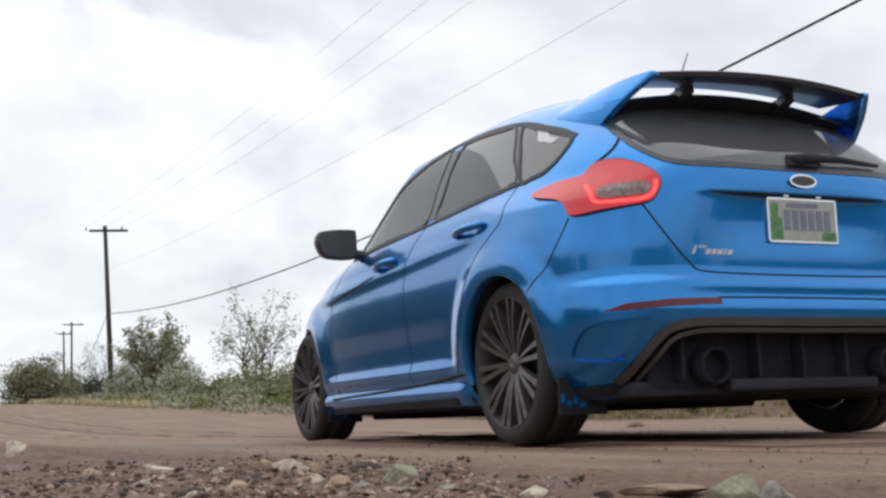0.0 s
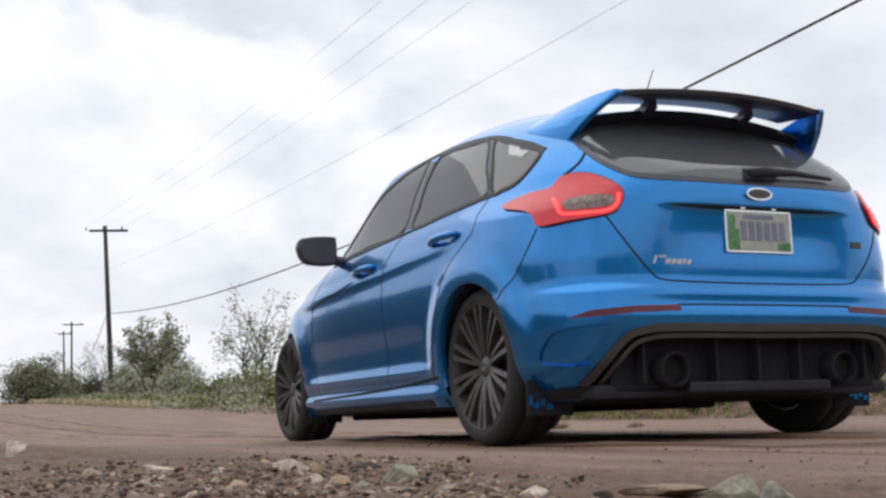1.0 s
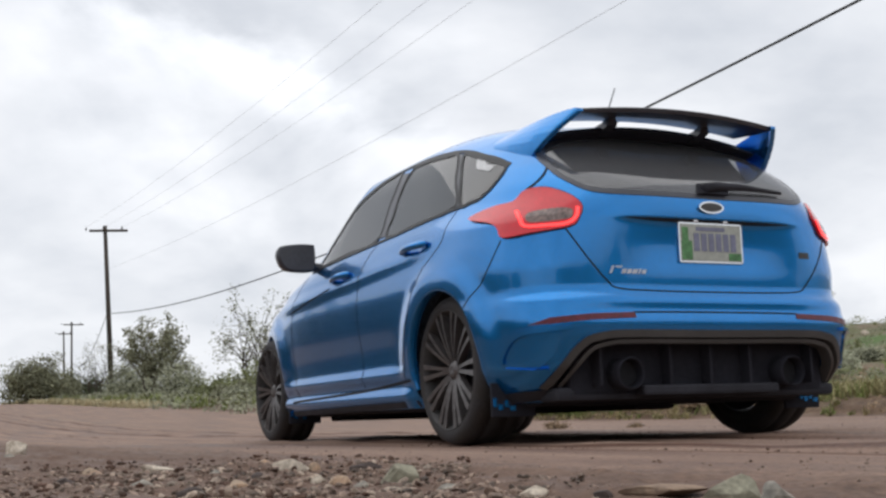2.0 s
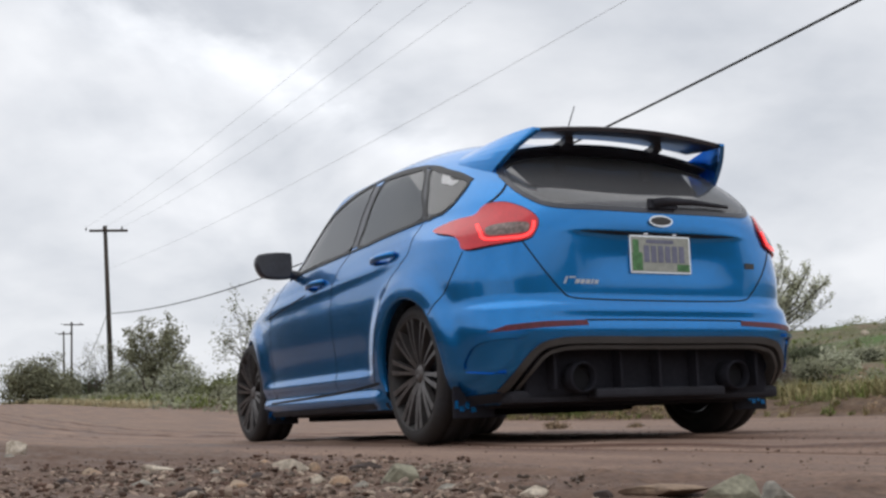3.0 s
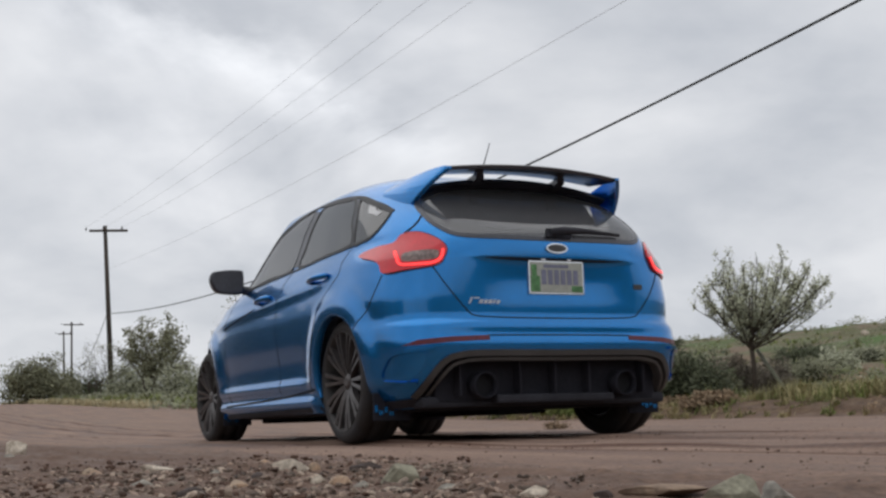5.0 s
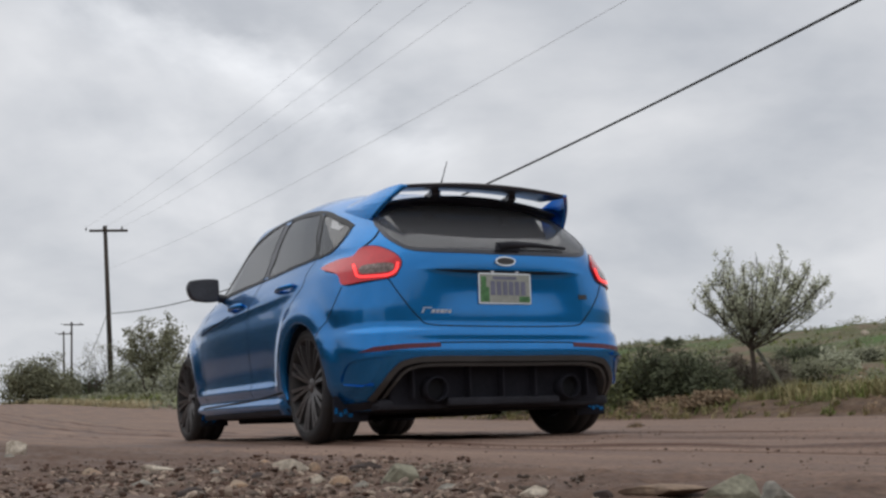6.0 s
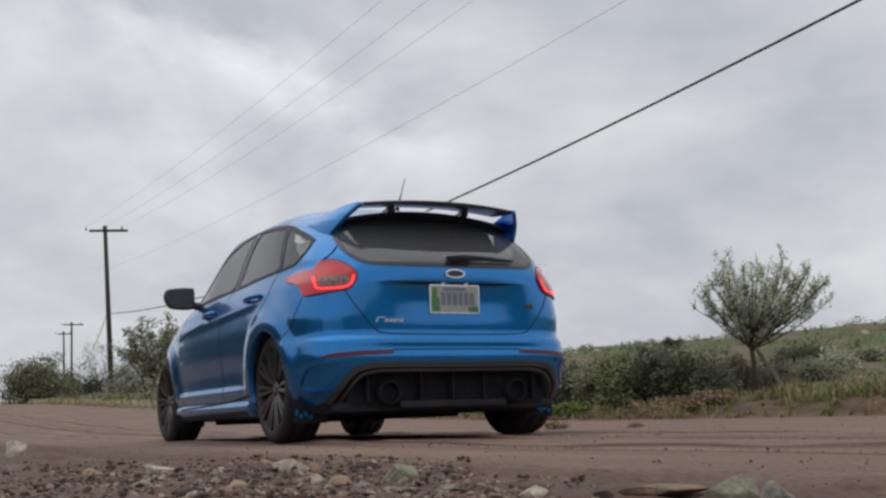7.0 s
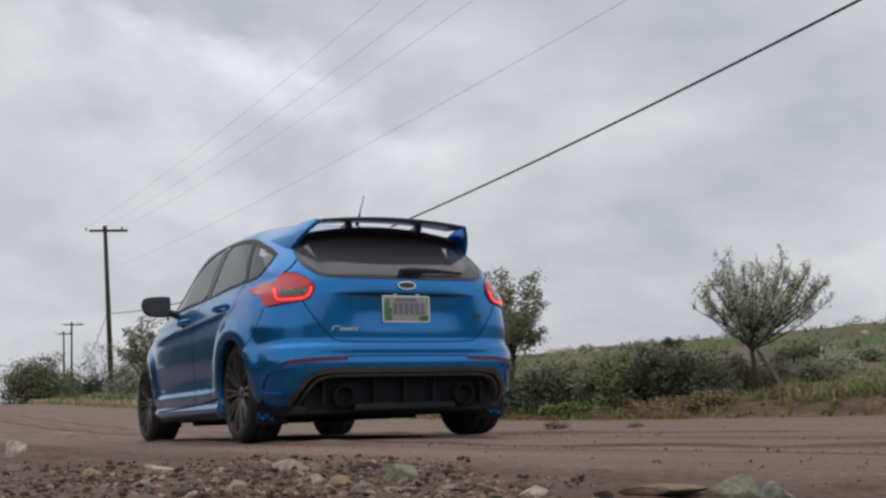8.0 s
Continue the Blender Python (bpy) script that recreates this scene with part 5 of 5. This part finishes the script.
        part("mirror_glass", ([((0.888 + 0.105 + (u - 0.105) * 0.88) * sgn, 1.597 + 0.05 * u, 1.035 + (v - 0.015) * 0.88) for u, v in pts], [tuple(range(n))[::-1] if sgn > 0 else tuple(range(n))]), BLACK_GLOSS, mirror)
        part("mirror_arm", tube([(0.80 * sgn, 1.675, 0.970), (0.88 * sgn, 1.67, 0.985), (0.95 * sgn, 1.665, 1.01)], [0.035, 0.028, 0.03], 8), BLACK_GLOSS, mirror)

        # tail lamp wrapped round the corner: running length y
        lampskin = lambda a, z, o: skin(a / 1.5, z, o, sgn)
        loop = smooth_loop(wrapped(LAMP), 4)
        lamp = part("tail_lamp", panel(loop, lampskin, 0.014, 0.03, 0.025), RED_LENS, car, "lit red tail lamp wrapped round the corner", True)
        clear = smooth_loop(wrapped([(0.745, -0.575, 0.912), (0.70, -0.63, 0.925), (0.628, -0.70, 0.922), (0.622, -0.71, 0.895), (0.645, -0.70, 0.876), (0.745, -0.60, 0.874)]), 4)
        part("reversing_lens", panel(clear, lampskin, 0.0165, 0.004, 0.03), LAMP_CLEAR, lamp, "smoky clear lens")
        part("light_bar", strip(smooth_line(wrapped([(0.770, -0.54, 0.935), (0.768, -0.56, 0.90), (0.760, -0.585, 0.862), (0.70, -0.65, 0.856), (0.645, -0.70, 0.860), (0.612, -0.715, 0.885), (0.602, -0.72, 0.925)])), lampskin, 0.010, 0.0175, 0.006), RED_GLOW, lamp, "glowing red light bar")
        part("lamp_gap", strip(loop + loop[:1], lampskin, 0.008, 0.003, 0.01), WELL_SHADE, car)
        # bumper corner: reflector and air outlet
        part("rear_reflector", panel([(0.800, 0.462), (0.745, 0.487), (0.60, 0.499), (0.405, 0.505), (0.402, 0.483), (0.60, 0.474), (0.74, 0.463)],
             lambda x, z, o: skin_rear(sgn * x, z, o), 0.003, 0.01), RED_REFLECTOR, car, "slim dark red bumper reflector")
        outlet = smooth_loop(wrapped([(0.822, -0.484, 0.300), (0.826, -0.490, 0.345), (0.818, -0.553, 0.402), (0.792, -0.619, 0.424), (0.735, -0.69, 0.432), (0.70, -0.71, 0.415), (0.72, -0.69, 0.345), (0.765, -0.603, 0.288)]), 4)
        part("bumper_gap", strip(smooth_line(wrapped([(0.895, -0.285, 0.565), (0.893, -0.33, 0.60), (0.885, -0.40, 0.655), (0.870, -0.47, 0.74), (0.830, -0.49, 0.82)])), lampskin, 0.004, 0.0012, 0.01), WELL_SHADE, car)
        part("air_outlet", panel(outlet, lampskin, 0.006, 0.016, 0.02), PAINT, car, "blue recess in the bumper corner", True)
        part("outlet_edge", strip(smooth_line(wrapped([(0.735, -0.67, 0.284), (0.772, -0.60, 0.284), (0.823, -0.478, 0.297)])), lampskin, 0.012, 0.018, 0.022), PAINT, car)
        part("outlet_edge", strip(smooth_line(wrapped([(0.828, -0.476, 0.318), (0.830, -0.484, 0.348), (0.822, -0.548, 0.408), (0.795, -0.614, 0.432), (0.735, -0.69, 0.441), (0.665, -0.735, 0.444)])), lampskin, 0.016, 0.016, 0.020), PAINT, car)
        part("bumper_base", strip(smooth_line(wrapped([(0.835, -0.34, 0.182), (0.825, -0.45, 0.184), (0.785, -0.56, 0.188), (0.715, -0.62, 0.194)])), lampskin, 0.040, 0.006, 0.03), BLACK_PLASTIC, car)
        # exhaust
        pipe = [(0.0, 0.058), (0.010, 0.066), (0.16, 0.062), (0.16, 0.050), (0.014, 0.056)]
        v, f = revolve(pipe, 32)
        part("exhaust_pipe", ([(0.405 * sgn + b, -0.750 + a, 0.268 + c) for a, b, c in v], f), HUB_DARK, car, "dark round exhaust tip", True)
        part("pipe_core", tube([(0.405 * sgn, -0.70, 0.268), (0.405 * sgn, -0.60, 0.268)], 0.052, 16), WELL_SHADE, car)

    both(flank)

    screen = part("windscreen", panel(WINDSCREEN, skin_front, 0.0, 0.004, 0.06), GLASS_SIDE, car, "clear windscreen", True)
    screen.visible_shadow = False
    # tailgate glass
    loop = smooth_loop(REAR_GLASS, 4)
    pane = part("rear_window", panel(loop, skin_rear, 0.0, 0.003, 0.05), GLASS_REAR, car, "dark tinted rear window", True)
    pane.visible_shadow = False
    part("window_frame", panel(grown(loop, 0.010), skin_rear, 0.003, 0.010, hole=grown(loop, -0.012)), BLACK_GLOSS, pane)
    part("tailgate_gap", strip(smooth_line([(-0.655, 0.842), (-0.61, 0.765), (-0.557, 0.692), (-0.50, 0.63), (-0.455, 0.602), (-0.30, 0.594), (0.0, 0.592), (0.30, 0.594), (0.455, 0.602), (0.50, 0.63), (0.557, 0.692), (0.61, 0.765), (0.655, 0.842)]), skin_rear, 0.006, 0.0015, 0.012), WELL_SHADE, car)
    for sgn in (-1, 1):
        part("tailgate_gap", strip(smooth_line([(sgn * 0.61, 1.135), (sgn * 0.66, 1.075), (sgn * 0.71, 1.03)]), skin_rear, 0.006, 0.0015, 0.012), WELL_SHADE, car)
    # number plate, its niche, badge and model script as plain bars
    py = -0.771
    plate = part("number_plate", box(-0.1525, 0.1525, py, py + 0.006, 0.718, 0.870, 0.002), PLATE, car, "pale licence plate with green edges and dark bars")
    part("plate_frame", join_bm([box(-0.16, 0.16, py + 0.002, py + 0.012, 0.868, 0.876), box(-0.16, 0.16, py + 0.002, py + 0.012, 0.711, 0.718), box(-0.16, -0.1535, py + 0.002, py + 0.012, 0.711, 0.876), box(0.1535, 0.16, py + 0.002, py + 0.012, 0.711, 0.876)]), CHROME, plate)
    part("plate_mount", box(-0.13, 0.13, py + 0.006, -0.70, 0.73, 0.86), BLACK_PLASTIC, plate)
    for x0, x1, z0, z1 in ((-0.150, -0.098, 0.722, 0.80), (0.085, 0.150, 0.722, 0.752), (-0.145, -0.115, 0.80, 0.856)):
        part("plate_field", box(x0, x1, py - 0.002, py + 0.002, z0, z1), PLATE_GREEN, plate)
    for k in range(6):
        x0 = -0.088 + k * 0.037
        part("plate_bar", box(x0, x0 + 0.027, py - 0.002, py + 0.002, 0.758, 0.832), PLATE_INK, plate)
    part("plate_bar", box(-0.075, 0.07, py - 0.002, py + 0.002, 0.842, 0.858), PLATE_INK, plate)
    for sx in (-0.075, 0.075):
        part("plate_lamp", box(sx - 0.012, sx + 0.012, -0.775, -0.755, 0.878, 0.890, 0.003), CHROME, car)
    ell = lambda a, b, n: [(a * math.cos(2 * math.pi * k / n), 0.940 + b * math.sin(2 * math.pi * k / n)) for k in range(n)]
    badge = part("badge", panel(ell(0.062, 0.026, 32), skin_rear, 0.012, 0.02), CHROME, car, "small oval chrome badge", True)
    part("badge_field", panel(ell(0.053, 0.019, 32), skin_rear, 0.0135, 0.003), GREY_PLASTIC, badge)
    for k, (x0, wd, zt) in enumerate(((-0.492, 0.010, 0.690), (-0.476, 0.030, 0.690), (-0.440, 0.020, 0.679), (-0.414, 0.018, 0.678), (-0.390, 0.022, 0.678), (-0.362, 0.009, 0.680), (-0.346, 0.018, 0.677))):
        lean = 0.45 * (zt - 0.660)
        low = zt - 0.007 if k == 1 else 0.660
        part("script_bar", panel([(x0 + 0.45 * (low - 0.660), low), (x0 + wd + 0.45 * (low - 0.660), low), (x0 + wd + lean, zt), (x0 + lean, zt)], skin_rear, 0.003, 0.005), SATIN, car)
    part("red_letter_bar", panel([(0.470, 0.745), (0.525, 0.745), (0.525, 0.770), (0.470, 0.770)], skin_rear, 0.004, 0.006), GREY_PLASTIC, car)
    # thin shadow line of the bumper step, put on as a dark strip
    part("bumper_crease_shade", strip(smooth_line([(-0.41, 0.505), (-0.2, 0.507), (0.2, 0.507), (0.41, 0.505)]), skin_rear, 0.006, 0.002, 0.01), WELL_SHADE, car)
    # shade under the tailgate ledge, laid on as a tapering dark strip
    grip = smooth_loop([(-0.41, 0.886), (-0.2, 0.888), (0.2, 0.888), (0.41, 0.886), (0.32, 0.878), (0.15, 0.874), (-0.15, 0.874), (-0.32, 0.878)], 4)
    part("tailgate_ledge_shade", panel(grip, lambda x, z, o: skin_rear(x, z, o), 0.0025, 0.012), WELL_SHADE, car, "dark strip painted as shade under the ledge over the plate")
    # wiper
    wiper = part("rear_wiper", tube([skin_rear(-0.02, 1.020, 0.02), skin_rear(0.06, 1.035, 0.035), skin_rear(0.20, 1.036, 0.035), skin_rear(0.40, 1.028, 0.02)], [0.024, 0.02, 0.014, 0.008], 8), BLACK_PLASTIC, car, "black rear wiper", True)
    part("wiper_hub", panel([(-0.05, 1.000), (0.10, 1.000), (0.12, 1.05), (-0.02, 1.05)], skin_rear, 0.02, 0.02), BLACK_PLASTIC, wiper)
    # diffuser: frame, back wall, fins, lower blade
    frame_line = smooth_line([(-0.715, 0.215), (-0.68, 0.312), (-0.625, 0.385), (-0.56, 0.410), (-0.44, 0.420), (0.0, 0.419), (0.44, 0.420), (0.56, 0.410), (0.625, 0.385), (0.68, 0.312), (0.715, 0.215)], 5)
    diff = part("diffuser", box(-0.64, 0.64, -0.660, -0.56, 0.17, 0.44, 0.02), HUB_DARK, car, "black rear diffuser with fins")
    part("diffuser_frame", strip(frame_line, skin_rear, 0.030, 0.010, 0.05), GREY_PLASTIC, diff, "dark grey edging")
    part("diffuser_edge", strip([(x * 0.955, z - 0.030) for x, z in frame_line], skin_rear, 0.016, 0.004, 0.05), GREY_PLASTIC, diff)
    for sx in (-0.53, -0.20, 0.0, 0.20, 0.53):
        part("diffuser_fin", box(sx - 0.007, sx + 0.007, -0.722, -0.655, 0.22, 0.385, 0.003), HUB_DARK, diff)
    part("diffuser_blade", box(-0.34, 0.34, -0.730, -0.66, 0.180, 0.222, 0.012), BLACK_PLASTIC, diff)
    part("valance", box(-0.70, 0.70, -0.66, -0.50, 0.165, 0.22, 0.02), BLACK_PLASTIC, diff)
    build_spoiler(car)
    part("roof_aerial", tube([(0, 0.02, 1.43), (0, -0.02, 1.475), (0, -0.06, 1.53), (0, -0.13, 1.625)], [0.016, 0.010, 0.0035, 0.0025], 6), BLACK_PLASTIC, car, "short black roof aerial")
    part("rear_subframe", tube([(-0.6, -0.02, 0.25), (0, 0.05, 0.22), (0.6, -0.02, 0.25)], 0.045, 8), HUB_DARK, car)
    return car


def join_bm(list_of):
    out = bmesh.new()
    for b in list_of:
        me = bpy.data.meshes.new("j")
        b.to_mesh(me)
        b.free()
        out.from_mesh(me)
        bpy.data.meshes.remove(me)
    return out


def build_spoiler(car):
    """Biplane roof spoiler: the roof carried on as a lip, a blade over it, two props and two splayed end plates."""
    base = new("spoiler")
    base.parent = car
    tagged(base, "large blue roof spoiler with a black blade")

    def sweep(sections, mat, name, lab=""):
        n = len(sections[0])
        verts = [p for s in sections for p in s]
        faces = []
        for i in range(len(sections) - 1):
            for k in range(n):
                faces.append((i * n + k, i * n + (k + 1) % n, (i + 1) * n + (k + 1) % n, (i + 1) * n + k))
        faces += [tuple(range(n))[::-1], tuple(range((len(sections) - 1) * n, len(sections) * n))]
        return part(name, (verts, faces), mat, base, lab, False)

    half = 0.505
    secs = []
    for x in np.linspace(-half, half, 29):
        c = (x / half) ** 2
        zt, yb = 1.388 - 0.026 * c, -0.635 + 0.035 * c
        secs.append([(x, yb, zt), (x, yb + 0.012, zt + 0.006), (x, yb + 0.12, zt + 0.016), (x, yb + 0.23, zt + 0.020),
                     (x, yb + 0.262, zt + 0.006), (x, yb + 0.12, zt - 0.010), (x, yb + 0.01, zt - 0.016)])
    sweep(secs, BLACK_GLOSS, "blade", "thin black blade")
    # body-coloured lip made black for the shade below; blue cover follows
    secs = []
    for x in np.linspace(-0.565, 0.565, 29):
        zl = 1.356 - 0.21 * x * x
        secs.append([(x, -0.405, zl - 0.008), (x, -0.40, zl + 0.002), (x, -0.27, zl + 0.034), (x, -0.10, zl + 0.060 - 0.02 * abs(x)), (x, -0.10, zl + 0.02), (x, -0.335, zl - 0.026)])
    sweep(secs, BLACK_GLOSS, "lip", "roof lip with its shaded underside coloured black")
    secs = []
    for x in np.linspace(-0.565, 0.565, 29):
        zl = 1.356 - 0.21 * x * x
        secs.append([(x, -0.398, zl + 0.009), (x, -0.27, zl + 0.039), (x, -0.09, zl + 0.066 - 0.02 * abs(x)), (x, -0.09, zl + 0.060 - 0.02 * abs(x)), (x, -0.27, zl + 0.0355), (x, -0.398, zl + 0.005)])
    sweep(secs, PAINT, "roof_extension", "blue top of the spoiler root")
    for sx in (-0.245, 0.245):
        bm = bmesh.new()
        rows = []
        for y, z in ((-0.33, 1.350), (-0.40, 1.356), (-0.46, 1.378)):
            rows.append([bm.verts.new((sx + a, y, z + b)) for a, b in ((-0.024, -0.03), (0.024, -0.03), (0.018, 0.012), (-0.018, 0.012))])
        for p, q in zip(rows, rows[1:]):
            for i in range(4):
                bm.faces.new((p[i], p[(i + 1) % 4], q[(i + 1) % 4], q[i]))
        bm.faces.new(rows[0][::-1])
        bm.faces.new(rows[-1])
        bmesh.ops.recalc_face_normals(bm, faces=bm.faces[:])
        part("prop", bm, BLACK_GLOSS, base)
    for sgn in (-1, 1):
        top = smooth_line([(0.600, -0.125, 1.335), (0.575, -0.28, 1.352), (0.540, -0.46, 1.366), (0.508, -0.600, 1.366), (0.503, -0.618, 1.350)], 6)
        low = smooth_line([(0.650, -0.150, 1.275), (0.645, -0.24, 1.240), (0.632, -0.33, 1.212), (0.612, -0.395, 1.200), (0.604, -0.410, 1.210)], 6)
        verts, faces, n = [], [], len(top)
        cols = 7
        for side in (0, 1):
            for a, b in zip(top, low):
                for k in range(cols):
                    p = np.array(a) * (1 - k / (cols - 1)) + np.array(b) * (k / (cols - 1))
                    bow = 0.014 * math.sin(math.pi * k / (cols - 1))
                    verts.append((sgn * (p[0] + bow + (0.012 if side == 0 else -0.014)), p[1], p[2]))
        q = lambda side, i, k: side * n * cols + i * cols + k
        for side in (0, 1):
            for i in range(n - 1):
                for k in range(cols - 1):
                    faces.append((q(side, i, k), q(side, i, k + 1), q(side, i + 1, k + 1), q(side, i + 1, k)))
        for i in range(n - 1):
            for k in (0, cols - 1):
                faces.append((q(0, i, k), q(0, i + 1, k), q(1, i + 1, k), q(1, i, k)))
        for k in range(cols - 1):
            for i in (0, n - 1):
                faces.append((q(0, i, k), q(0, i, k + 1), q(1, i, k + 1), q(1, i, k)))
        bm = bmesh.new()
        me = bpy.data.meshes.new("plate")
        me.from_pydata(verts, [], faces)
        bm.from_mesh(me)
        bpy.data.meshes.remove(me)
        bmesh.ops.recalc_face_normals(bm, faces=bm.faces[:])
        ob = part("end_plate", bm, PAINT, base, "blue end plate", False)


# ---------- the car in its place ----------
CAR = build_car()
WHEELS = [build_wheel(CAR, -0.738 if sx < 0 else 0.82, ya, sx) for ya in AXLES for sx in (-1, 1)]


def car_place(t):
    s = (t - 4) / 4
    x = 0.4315 - 0.7907 * s - 0.2131 * s * s - 0.0094 * s ** 3
    y = 6.1932 + 1.4851 * s + 0.3316 * s * s + 0.0110 * s ** 3
    yaw = 26.137 + 1.303 * s - 0.951 * s * s
    return x, y, yaw


def motions():
    """The car rolls slowly away; its wheels turn with the way it has gone."""
    times = [k * 0.25 for k in range(33)]
    rows, turn, gone = [], [], 0.0
    last = car_place(0)
    for t in times:
        x, y, yaw = car_place(t)
        gone += math.hypot(x - last[0], y - last[1])
        last = (x, y, yaw)
        rows.append((t, pose(x, y, 0.0, 0, 0, yaw)))
        turn.append((t, -math.degrees(gone / 0.322)))
    walk(CAR, rows)
    for w in WHEELS:
        c = w.matrix_basis.translation.copy()
        walk(w, [(t, pose(c.x, c.y, c.z, a, 0, 0)) for t, a in turn])


motions()
